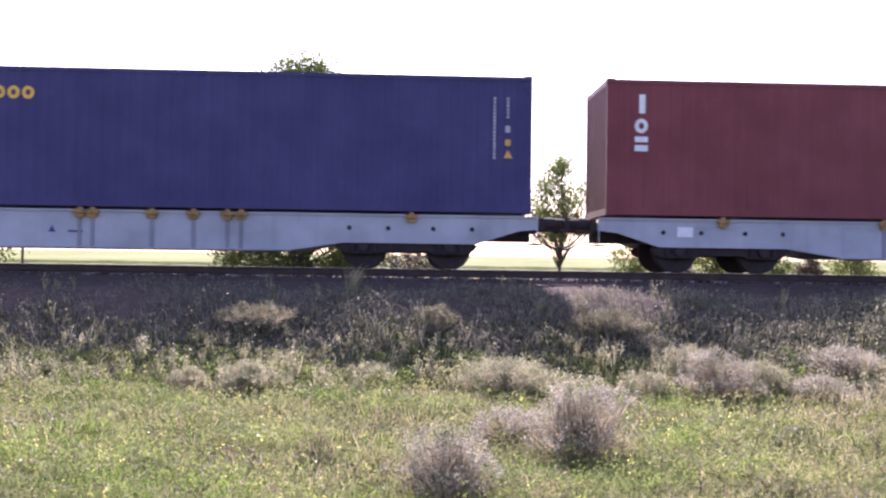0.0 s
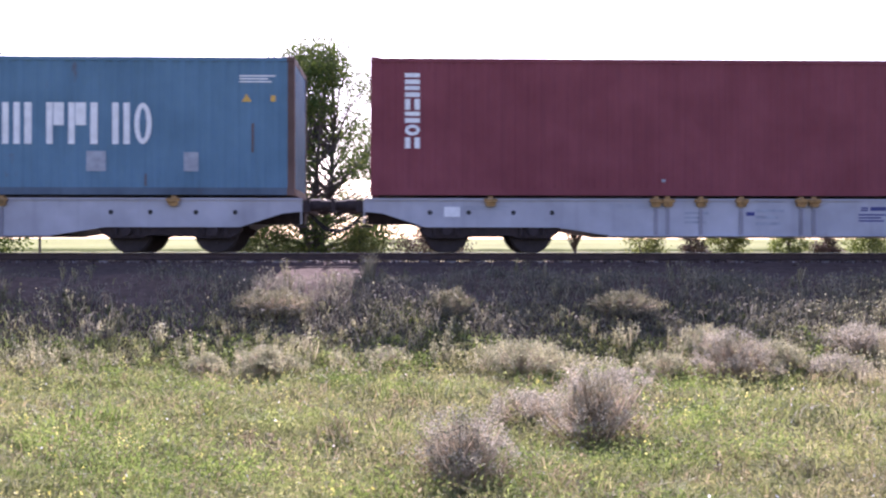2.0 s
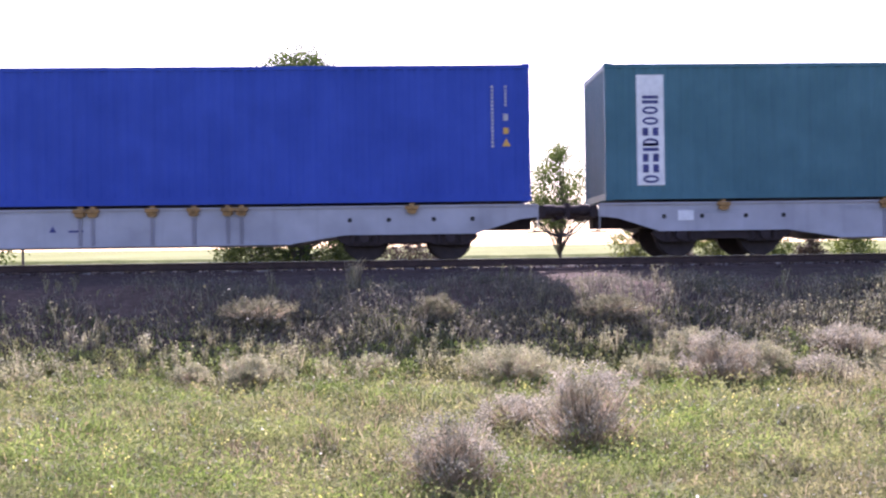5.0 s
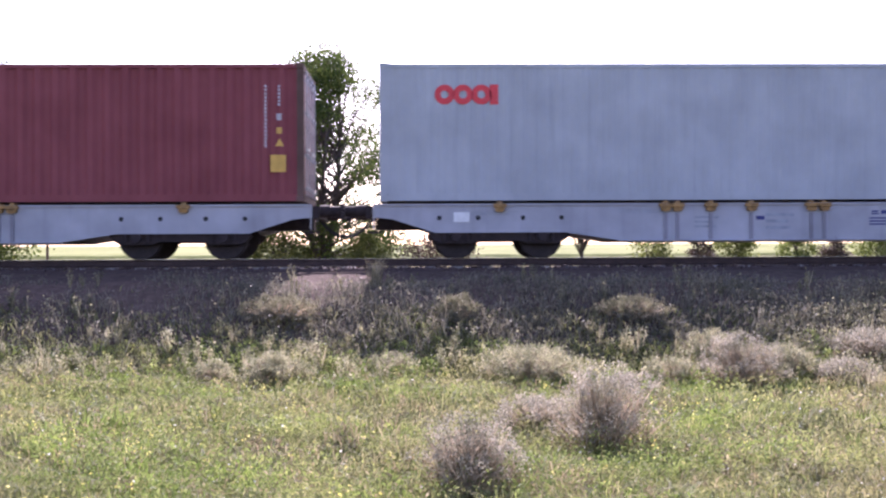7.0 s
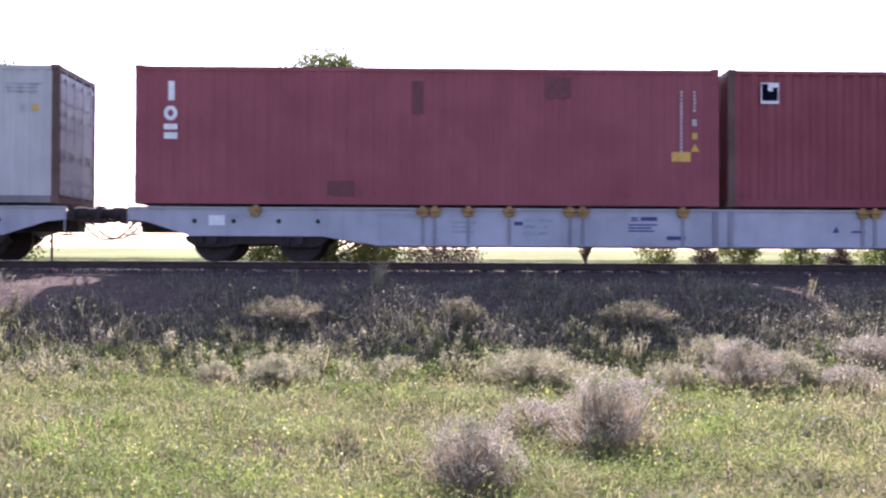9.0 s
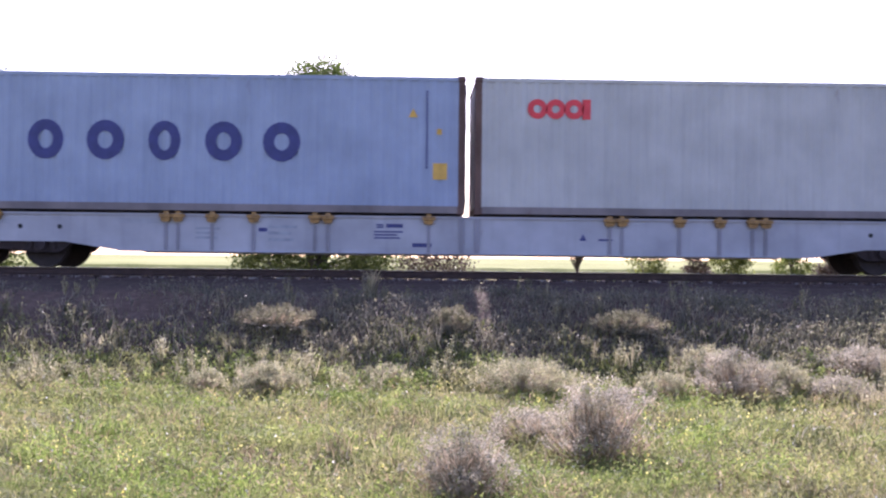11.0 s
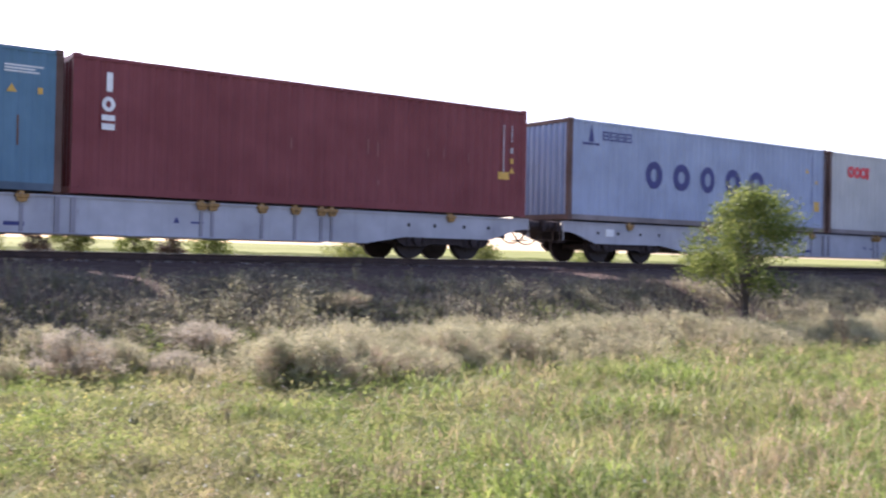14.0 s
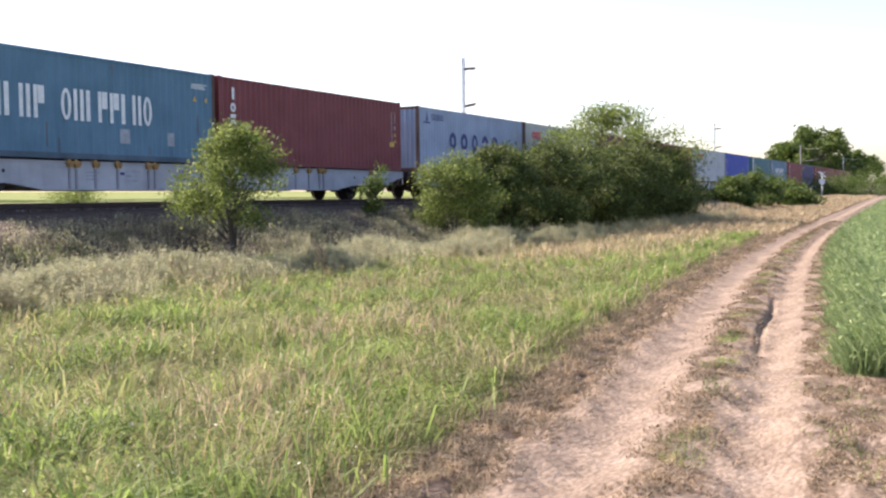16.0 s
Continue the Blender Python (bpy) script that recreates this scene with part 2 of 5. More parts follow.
def dirt_material():
    """Pale trodden dust in the ruts, brown litter and dead grass beside them."""
    m, nt, bsdf = nodes_of("dry_dirt")
    dust = ramp(nt, noise_node(nt, 2.2, 7), [(0.25, (0.2, 0.146, 0.103)), (0.55, (0.28, 0.21, 0.153)), (0.8, (0.345, 0.265, 0.2))])
    clods = ramp(nt, noise_node(nt, 22, 5, (0.6, 1.6, 1)), [(0.38, (0.58, 0.55, 0.52)), (0.6, (1.05, 1.05, 1.05))])
    dust = mix(nt, 0.8, dust, clods, "MULTIPLY")
    litter = ramp(nt, noise_node(nt, 30, 6), [(0.3, (0.075, 0.052, 0.036)), (0.7, (0.21, 0.15, 0.1))])
    att = nt.nodes.new("ShaderNodeAttribute")
    att.attribute_name = "wear"
    ragged = ramp(nt, noise_node(nt, 5.0, 8, (0.55, 1.5, 1), 0.7), [(0.43, (0, 0, 0)), (0.57, (1, 1, 1))])
    add = nt.nodes.new("ShaderNodeMath")
    add.operation = "MULTIPLY_ADD"
    add.inputs[1].default_value = 0.75
    nt.links.new(ragged, add.inputs[0])
    nt.links.new(att.outputs["Fac"], add.inputs[2])
    fac = ramp(nt, add.outputs[0], [(0.55, (0, 0, 0)), (0.85, (1, 1, 1))])
    nt.links.new(mix(nt, fac, litter, dust), bsdf.inputs["Base Color"])
    bsdf.inputs["Specular IOR Level"].default_value = 0.1
    bsdf.inputs["Roughness"].default_value = 0.95
    bump(nt, bsdf, noise_node(nt, 16, 7), 0.8, 0.035)
    return m


def ballast_material():
    m, nt, bsdf = nodes_of("ballast_stone")
    geo = nt.nodes.new("ShaderNodeNewGeometry")
    nt.links.new(ramp(nt, geo.outputs["Random Per Island"], [(0.0, (0.05, 0.034, 0.03)), (1.0, (0.115, 0.084, 0.074))]), bsdf.inputs["Base Color"])
    bsdf.inputs["Specular IOR Level"].default_value = 0.1
    bsdf.inputs["Roughness"].default_value = 0.9
    bump(nt, bsdf, noise_node(nt, 30, 4), 0.4, 0.01)
    return m


M["ground"], M["dirt"], M["ballast"] = ground_material(), dirt_material(), ballast_material()

# ---------------------------------------------------------------- mesh helpers
def box(bm, x0, x1, y0, y1, z0, z1):
    v = [bm.verts.new((x, y, z)) for x in (x0, x1) for y in (y0, y1) for z in (z0, z1)]
    for f in ((0, 1, 3, 2), (4, 6, 7, 5), (0, 4, 5, 1), (2, 3, 7, 6), (0, 2, 6, 4), (1, 5, 7, 3)):
        bm.faces.new([v[i] for i in f])


def prism(bm, outline, axis, a, b):
    """Extrudes an outline: axis 'y' takes (x, z) points, 'x' takes (y, z), 'z' takes (x, y)."""
    put = {"y": lambda p, d: (p[0], d, p[1]), "x": lambda p, d: (d, p[0], p[1]), "z": lambda p, d: (p[0], p[1], d)}[axis]
    lo, hi = [[bm.verts.new(put(p, d)) for p in outline] for d in (a, b)]
    bm.faces.new(lo), bm.faces.new(hi[::-1])
    for i in range(len(lo)):
        j = (i + 1) % len(lo)
        bm.faces.new((lo[i], hi[i], hi[j], lo[j]))


def tube(bm, a, b, ra, rb=None, sides=10):
    rb = ra if rb is None else rb
    a, b = Vector(a), Vector(b)
    q = (b - a).to_track_quat("Z", "Y")
    rings = []
    for c, r in ((a, ra), (b, rb)):
        rings.append([bm.verts.new(c + q @ Vector((r * math.cos(k * math.tau / sides), r * math.sin(k * math.tau / sides), 0))) for k in range(sides)])
    for k in range(sides):
        j = (k + 1) % sides
        bm.faces.new((rings[0][k], rings[0][j], rings[1][j], rings[1][k]))
    bm.faces.new(rings[0][::-1]), bm.faces.new(rings[1])


def part(name, bm, material, parent=None, label="", bevel=0.0, smooth=False):
    bmesh.ops.recalc_face_normals(bm, faces=bm.faces)
    if bevel:
        bmesh.ops.bevel(bm, geom=bm.edges[:], offset=bevel, segments=1, affect="EDGES", clamp_overlap=True)
    me = bpy.data.meshes.new(name)
    bm.to_mesh(me)
    bm.free()
    me.materials.append(material)
    if smooth:
        me.shade_smooth()
    ob = new(name, me)
    if parent:
        ob.parent = parent
    if label:
        ob["label"] = label
    return ob


def raw(name, verts, faces, material, parent=None):
    me = bpy.data.meshes.new(name)
    me.from_pydata(verts, [], faces)
    me.materials.append(material)
    ob = new(name, me)
    if parent:
        ob.parent = parent
    return ob


def tri_soup(name, verts, nv, pattern, material, parent=None):
    """Many alike pieces of nv vertices each; pattern: the triangles of one piece."""
    verts = np.asarray(verts, dtype=np.float32).reshape(-1, 3)
    n = len(verts) // nv
    pat = np.asarray(pattern, dtype=np.int32)
    tris = (pat[None] + (np.arange(n, dtype=np.int32) * nv)[:, None, None]).reshape(-1)
    me = bpy.data.meshes.new(name)
    me.vertices.add(len(verts))
    me.vertices.foreach_set("co", verts.ravel())
    me.loops.add(len(tris))
    me.loops.foreach_set("vertex_index", tris)
    me.polygons.add(len(tris) // 3)
    me.polygons.foreach_set("loop_start", np.arange(0, len(tris), 3, dtype=np.int32))
    me.update(calc_edges=True)
    me.validate()
    me.materials.append(material)
    ob = new(name, me)
    if parent:
        ob.parent = parent
    return ob


rng = np.random.default_rng(7)

# ---------------------------------------------------------------- the ground
TRACK_Y, RAIL_Z = 23.15, 1.65


def smooth(a, b, v):
    u = np.clip((np.asarray(v, float) - a) / (b - a), 0, 1)
    return u * u * (3 - 2 * u)


def road_edge(x):
    """The y of the dirt road's edge towards the railway."""
    x = np.asarray(x, float)
    near = 1.55 + 0.165 * x - 0.0011 * x * x
    far = 7.49 + 0.04 * (x - 60)
    return np.where(x < -5, 0.7 + 0.17 * (x + 5), np.where(x < 60, near, far))


def ground_z(x, y):
    x, y = np.asarray(x, float), np.asarray(y, float)
    rise = 1.0 * smooth(35, 150, x)
    bank = smooth(13.5, 17.4, y)
    z = rise + (1.22 - rise) * bank + 0.16 * smooth(19.0, 20.9, y)
    behind = np.where(y > 40, 1.38 + 0.0145 * (np.minimum(y, 420) - 40), 1.38)
    z = np.where(y > 24, behind, z)
    lumps = 0.05 * np.sin(x * 0.9 + 1.3 * np.sin(y * 0.7)) * np.sin(y * 1.1 + 0.6) + 0.03 * np.sin(x * 2.3 + y * 1.7)
    d = road_edge(x) - y
    lumps = lumps * smooth(0.0, 1.2, np.abs(d - 1.25) - 1.4) * (1 - smooth(19.5, 20.6, y) * (y < 60))
    under_road = -0.24 * (1 - smooth(-0.25, 0.1, np.abs(d - 1.25) - 1.35))
    return z + lumps + under_road


def sheet(name, xs, ys, height, material):
    gx, gy = np.meshgrid(xs, ys)
    verts = np.stack([gx, gy, height(gx, gy)], -1).reshape(-1, 3)
    n, m = len(xs), len(ys)
    i = np.arange(n * m).reshape(m, n)
    faces = np.stack([i[:-1, :-1], i[:-1, 1:], i[1:, 1:], i[1:, :-1]], -1).reshape(-1, 4)
    ob = raw(name, verts.tolist(), faces.tolist(), material)
    ob.data.shade_smooth()
    return ob


def spaced(lo, near_lo, near_hi, hi, fine, growth=1.25):
    mid = list(np.arange(near_lo, near_hi, fine))
    out, step, v = [], fine, near_lo
    while v > lo:
        step *= growth
        v -= step
        out.append(max(v, lo))
    up, step, v = [], fine, mid[-1]
    while v < hi:
        step *= growth
        v += step
        up.append(min(v, hi))
    return np.array(out[::-1] + mid + up)


ground = sheet("ground", spaced(-1500, -20, 75, 2500, 0.35, 1.2), spaced(-1500, -4, 27, 2500, 0.25, 1.2), ground_z, M["ground"])
gv = np.empty(len(ground.data.vertices) * 3, dtype=np.float32)
ground.data.vertices.foreach_get("co", gv)
gv = gv.reshape(-1, 3)
sward = np.where(gv[:, 1] < 24, (1 - smooth(13.6, 15.4, gv[:, 1])) * smooth(0.4, 0.75, np.abs(road_edge(gv[:, 0]) - gv[:, 1] - 1.25) - 1.25) * (1 - 0.9 * smooth(38, 60, gv[:, 0])), 0.75).astype(np.float32)
ground.data.attributes.new("sward", "FLOAT", "POINT").data.foreach_set("value", sward)
tagged(ground, "rough meadow ground rising to a railway embankment", "ground", kind="structure")


def road_z(x, d):
    """Height of the road over its bed, d metres from the railway-side edge."""
    rut = lambda c, w, deep: -deep * np.exp(-((d - c) / w) ** 2)
    crumbs = 0.012 * np.sin(x * 7.1 + 2.2 * np.sin(d * 5)) * np.sin(d * 9 + x) + 0.02 * np.sin(x * 1.3 + d * 2)
    hole = -0.06 * np.exp(-(((x - 14.6) / 2.9) ** 4 + ((d - 1.28 - 0.025 * np.sin(x * 1.3)) / 0.042) ** 2))
    clods = 0.022 * np.sin(x * 3.9 + 3 * np.sin(d * 2.6)) * np.sin(d * 4.1 + 1.7 * np.sin(x * 1.9)) * smooth(0.0, 0.25, np.abs(d - 0.42) - 0.2)
    return 0.03 + rut(0.42, 0.3, 0.07) + rut(1.42, 0.24, 0.08) + crumbs + clods + hole


def build_road():
    xs = np.concatenate([np.arange(-12, 3, 0.5), np.arange(3, 30, 0.08), np.arange(30, 70, 0.4), np.arange(70, 190, 3)])
    ds = np.linspace(-0.45, 3.0, 130)
    verts, wear = [], []
    for d in ds:
        y = road_edge(xs) - d
        base = 1.0 * smooth(35, 150, xs)
        edge = 0.14 * (smooth(-0.45, 0.0, d) if d < 1 else 1 - smooth(2.3, 3.0, d))
        verts.append(np.stack([xs, y, base - 0.14 + edge + road_z(xs, d)], -1))
        wob = 0.1 * np.sin(xs * 0.9) + 0.06 * np.sin(xs * 2.7 + 1)
        w = np.exp(-((d - 0.42 - wob * 0.5) / 0.4) ** 2) + np.exp(-((d - 1.42 - wob * 0.3) / 0.26) ** 2) + 0.26 * (d > 0) * (d < 2.3)
        wear.append(np.clip(w, 0, 1))
    verts = np.concatenate(verts)
    i = np.arange(len(verts)).reshape(len(ds), len(xs))
    faces = np.stack([i[:-1, :-1], i[1:, :-1], i[1:, 1:], i[:-1, 1:]], -1).reshape(-1, 4)
    ob = raw("road", verts.tolist(), faces.tolist(), M["dirt"])
    ob.data.attributes.new("wear", "FLOAT", "POINT").data.foreach_set("value", np.concatenate(wear).astype(np.float32))
    ob.data.shade_smooth()
    tagged(ob, "pale rutted dirt track with dead grass between its ruts", "dirt road", kind="structure")


build_road()

# ---------------------------------------------------------------- railway
def build_track():
    x0, x1 = -160.0, 420.0
    for side in (-1, 1):
        y = TRACK_Y + side * 0.754
        bm = bmesh.new()
        prof = [(-0.075, 0), (0.075, 0), (0.075, 0.012), (0.012, 0.035), (0.01, 0.115), (0.034, 0.125), (0.034, 0.155), (0.026, 0.165),
                (-0.026, 0.165), (-0.034, 0.155), (-0.034, 0.125), (-0.01, 0.115), (-0.012, 0.035), (-0.075, 0.012)]
        prism(bm, [(y + a, RAIL_Z - 0.167 + b) for a, b in prof], "x", x0, x1)
        rail = part("rail", bm, M["rail"])
        tagged(rail, "rusty steel rail with a polished top", "rail", "rails", "structure")
        bm = bmesh.new()
        box(bm, x0, x1, y - 0.027, y + 0.027, RAIL_Z - 0.002, RAIL_Z + 0.002)
        part("running_surface", bm, M["rail_top"], rail, "polished running surface")
    bm = bmesh.new()
    prism(bm, [(20.75, 0.9), (21.25, 1.44), (25.05, 1.44), (26.2, 0.9)], "x", x0, x1)
    bed = part("ballast_bed", bm, M["ballast"])
    tagged(bed, "brown crushed-stone ballast bed under the rails", "ballast", kind="structure")
    n = 9000
    x = rng.uniform(-14, 60, n)
    y = rng.uniform(20.75, 22.3, n)
    z = np.where(y < 21.25, 0.9 + (y - 20.75) * 1.08, 1.44)
    r = rng.uniform(0.02, 0.045, n)
    dirs = rng.normal(size=(n, 5, 3))
    dirs /= np.linalg.norm(dirs, axis=2, keepdims=True)
    base = np.array([[1, 0, -0.4], [-0.5, 0.87, -0.4], [-0.5, -0.87, -0.4], [0.2, 0.1, 1.0], [-0.3, 0.2, 0.8]])
    v = (base[None] + 0.5 * dirs) * r[:, None, None] + np.stack([x, y, z], -1)[:, None]
    tagged(tri_soup("ballast_stones", v, 5, [(0, 1, 2), (0, 1, 3), (1, 2, 4), (2, 0, 3), (1, 3, 4), (2, 3, 4)], M["ballast"], bed), kind="stuff")
    bm = bmesh.new()
    x = x0
    while x < 300:
        prism(bm, [(x - 0.13, 1.3), (x + 0.13, 1.3), (x + 0.1, 1.475), (x - 0.1, 1.475)], "y", TRACK_Y - 1.3, TRACK_Y + 1.3)
        x += 0.6
    tagged(part("sleepers", bm, M["sleeper"]), "grey concrete sleepers under the rails", "sleepers", kind="stuff")


build_track()

# ---------------------------------------------------------------- containers
LONG, WIDE, HIGH = 12.192, 2.438, 2.896


def corrugated(bm, length, z0, z1, depth, put, pitch=0.278):
    """A corrugated wall: put(u, v, z) places a point u along it and v into it."""
    n = max(3, round(length / pitch))
    p = length / n
    prof = [(0.0, 0.0)]
    for k in range(n):
        s = k * p
        prof += [(s + 0.27 * p, 0.0), (s + 0.5 * p, depth), (s + 0.77 * p, depth), (s + p, 0.0)]
    rows = [[bm.verts.new(put(u, v, z)) for u, v in prof] for z in (z0, z1)]
    for k in range(len(prof) - 1):
        bm.faces.new((rows[0][k], rows[0][k + 1], rows[1][k + 1], rows[1][k]))


def glyphs(bm, marks, x0, z0, y):
    """Plain shapes on a wall that faces -y. A mark is (kind, left, right, low, high)."""
    for kind, a, b, lo, hi in marks:
        a, b, lo, hi = x0 + a, x0 + b, z0 + lo, z0 + hi
        w, h = b - a, hi - lo
        if kind == "ring":
            cx, cz, n = (a + b) / 2, (lo + hi) / 2, 18
            t = 0.30 * min(w, h)
            for k in range(n):
                g = [k * math.tau / n, (k + 1) * math.tau / n]
                pts = [(cx + w / 2 * math.cos(g[0]), cz + h / 2 * math.sin(g[0])), (cx + w / 2 * math.cos(g[1]), cz + h / 2 * math.sin(g[1])),
                       (cx + (w / 2 - t) * math.cos(g[1]), cz + (h / 2 - t) * math.sin(g[1])), (cx + (w / 2 - t) * math.cos(g[0]), cz + (h / 2 - t) * math.sin(g[0]))]
                bm.faces.new([bm.verts.new((px, y, pz)) for px, pz in pts])
            continue
        boxes = {"bar": [(0, 1, 0, 1)],
                 "twin": [(0, 0.36, 0, 1), (0.64, 1, 0, 1)],
                 "stack": [(0.0, 1.0, 0.62, 1.0), (0.0, 1.0, 0.0, 0.42)],
                 "flag": [(0, 0.36, 0, 1), (0.4, 1, 0.45, 1)],
                 "grid": [(0, 1, 0.84, 1), (0, 0.16, 0.18, 0.82), (0.84, 1, 0.18, 0.82), (0, 1, 0, 0.16), (0.3, 0.7, 0.4, 0.6)],
                 "lines": [(0, 1, 0.8, 1), (0, 0.8, 0.4, 0.6), (0, 0.9, 0, 0.2)]}
        if kind == "tri":
            bm.faces.new([bm.verts.new(p) for p in ((a, y, lo), (b, y, lo), ((a + b) / 2, y, hi))])
        elif kind == "dots":
            n = max(2, int(h / (w * 1.7)))
            for k in range(n):
                c, e = lo + h * k / n, lo + h * (k + 0.68) / n
                bm.faces.new([bm.verts.new(p) for p in ((a, y, c), (b, y, c), (b, y, e), (a, y, e))])
        else:
            for u0, u1, v0, v1 in boxes[kind]:
                bm.faces.new([bm.verts.new(p) for p in ((a + u0 * w, y, lo + v0 * h), (a + u1 * w, y, lo + v0 * h),
                                                         (a + u1 * w, y, lo + v1 * h), (a + u0 * w, y, lo + v1 * h))])


def door_end(thing, paint, way):
    """Two door leaves with locking bars on the end that faces way (+1 or -1 along x)."""
    x = way * (LONG / 2 - 0.03)
    for side in (-1, 1):
        bm = bmesh.new()
        y0, y1 = sorted((side * 0.01, side * 1.1))
        box(bm, min(x, x - way * 0.05), max(x, x - way * 0.05), y0, y1, 0.2, 2.74)
        for z in (0.55, 1.1, 1.65, 2.2):
            box(bm, min(x, x + way * 0.018), max(x, x + way * 0.018), y0 + 0.04, y1 - 0.04, z - 0.05, z + 0.05)
        leaf = part("door", bm, paint, thing)
        for y in (0.28, 0.82):
            bm = bmesh.new()
            tube(bm, (x + way * 0.045, side * y, 0.14), (x + way * 0.045, side * y, 2.78), 0.017, sides=8)
            for z in (0.3, 1.0, 1.9, 2.6):
                box(bm, x + way * 0.045 - 0.03, x + way * 0.045 + 0.03, side * y - 0.05, side * y + 0.05, z - 0.035, z + 0.035)
            part("locking_bar", bm, M["steel_bar"], leaf, "zinc locking bar")
        bm = bmesh.new()
        box(bm, x + way * 0.05 - 0.012, x + way * 0.05 + 0.012, min(side * 0.3, side * 0.8), max(side * 0.3, side * 0.8), 1.12, 1.16)
        part("handle", bm, M["steel_bar"], leaf, "zinc door handle")


def container(paint, label, marks, door=0, edge=None, depth=0.026, pitch=0.278, rail=None):
    """A forty-foot high-cube box; its origin is at the middle of its floor. marks: (material, name, shapes)."""
    thing = new("shipping_container")
    tagged(thing, label, "container", "containers on the train")
    edge = edge or paint
    hx, hy = LONG / 2, WIDE / 2
    for side in (-1, 1):
        bm = bmesh.new()
        corrugated(bm, LONG - 0.3, 0.165, 2.79, depth, lambda u, v, z: (-hx + 0.15 + u, side * (hy - 0.008 - v), z), pitch)
        part("side_wall", bm, paint, thing)
        bm = bmesh.new()
        box(bm, -hx + 0.16, hx - 0.16, min(side * hy, side * (hy - 0.06)), max(side * hy, side * (hy - 0.06)), 0.015, 0.165)
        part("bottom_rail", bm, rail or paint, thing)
        bm = bmesh.new()
        box(bm, -hx + 0.16, hx - 0.16, min(side * hy, side * (hy - 0.06)), max(side * hy, side * (hy - 0.06)), 2.79, 2.87)
        part("top_rail", bm, paint, thing)
        for end in (-1, 1):
            bm = bmesh.new()
            xa, xb = sorted((end * (hx - 0.004), end * (hx - 0.15)))
            ya, yb = sorted((side * (hy - 0.004), side * (hy - 0.12)))
            box(bm, xa, xb, ya, yb, 0.12, 2.775)
            part("corner_post", bm, edge, thing)
            for z in (0.0, HIGH - 0.12):
                bm = bmesh.new()
                xa, xb = sorted((end * hx, end * (hx - 0.178)))
                ya, yb = sorted((side * hy, side * (hy - 0.162)))
                box(bm, xa, xb, ya, yb, z, z + 0.12)
                part("corner_casting", bm, edge, thing, bevel=0.012)
    bm = bmesh.new()
    corrugated(bm, LONG - 0.3, -hy + 0.06, hy - 0.06, 0.02, lambda u, v, z: (-hx + 0.15 + u, z, HIGH - 0.03 - v))
    part("roof", bm, paint, thing)
    bm = bmesh.new()
    box(bm, -hx + 0.05, hx - 0.05, -hy + 0.07, hy - 0.07, 0.05, 0.16)
    part("floor_frame", bm, M["brown"], thing)
    for end in (-1, 1):
        for z0, z1 in ((0.01, 0.16), (2.77, 2.88)):
            bm = bmesh.new()
            xa, xb = sorted((end * (hx - 0.01), end * (hx - 0.11)))
            box(bm, xa, xb, -hy + 0.165, hy - 0.165, z0, z1)
            part("end_rail", bm, edge, thing)
        if end == door:
            door_end(thing, paint, end)
        else:
            bm = bmesh.new()
            corrugated(bm, WIDE - 0.24, 0.16, 2.77, 0.045, lambda u, v, z: (end * (hx - 0.02 - v), -hy + 0.12 + u, z), 0.25)
            part("end_wall", bm, paint, thing)
    marks = marks + [("label", "height_mark", [("bar", 0.2, 0.62, 2.8, 2.835), ("bar", LONG - 0.62, LONG - 0.2, 2.8, 2.835)])]
    for mat, name, shapes in marks:
        for shape in shapes:
            bm = bmesh.new()
            glyphs(bm, [shape], -hx, 0, -hy + (-0.001 if name == "panel_mark" else 0.003))
            mark = part(name, bm, M[mat], thing)
            if shape[0] == "dots":
                tagged(mark, kind="stuff")
    return thing


def codes(mat="pale_print", warn="label", tag=None):
    """The columns of small print, warning signs and label near a container's end."""
    r = LONG
    out = [(mat, "number_bar", [("dots", r - 0.82, r - 0.775, 1.14, 2.46), ("dots", r - 0.54, r - 0.495, 2.0, 2.46), ("bar", r - 0.57, r - 0.47, 1.7, 1.84)]),
           (warn, "warning_mark", [("bar", r - 0.57, r - 0.46, 1.42, 1.55), ("tri", r - 0.6, r - 0.42, 1.16, 1.33)])]
    if tag:
        out.append((warn, "yellow_label", [("bar", *tag)]))
    return out


def row_of(shapes, x0, z0, h, w, step):
    return [(k, x0 + i * step, x0 + i * step + (w if k != "bar" else w * 0.42), z0, z0 + h) for i, k in enumerate(shapes) if k]


def column_of(shapes, x0, x1, top, h, step):
    return [(k, x0, x1, top - i * step - h, top - i * step) for i, k in enumerate(shapes)]


TEX = [("white", "letter_shape", [("bar", 0.69, 0.82, 2.16, 2.56), ("ring", 0.6, 0.88, 1.74, 2.05), ("stack", 0.6, 0.88, 1.36, 1.67)])]


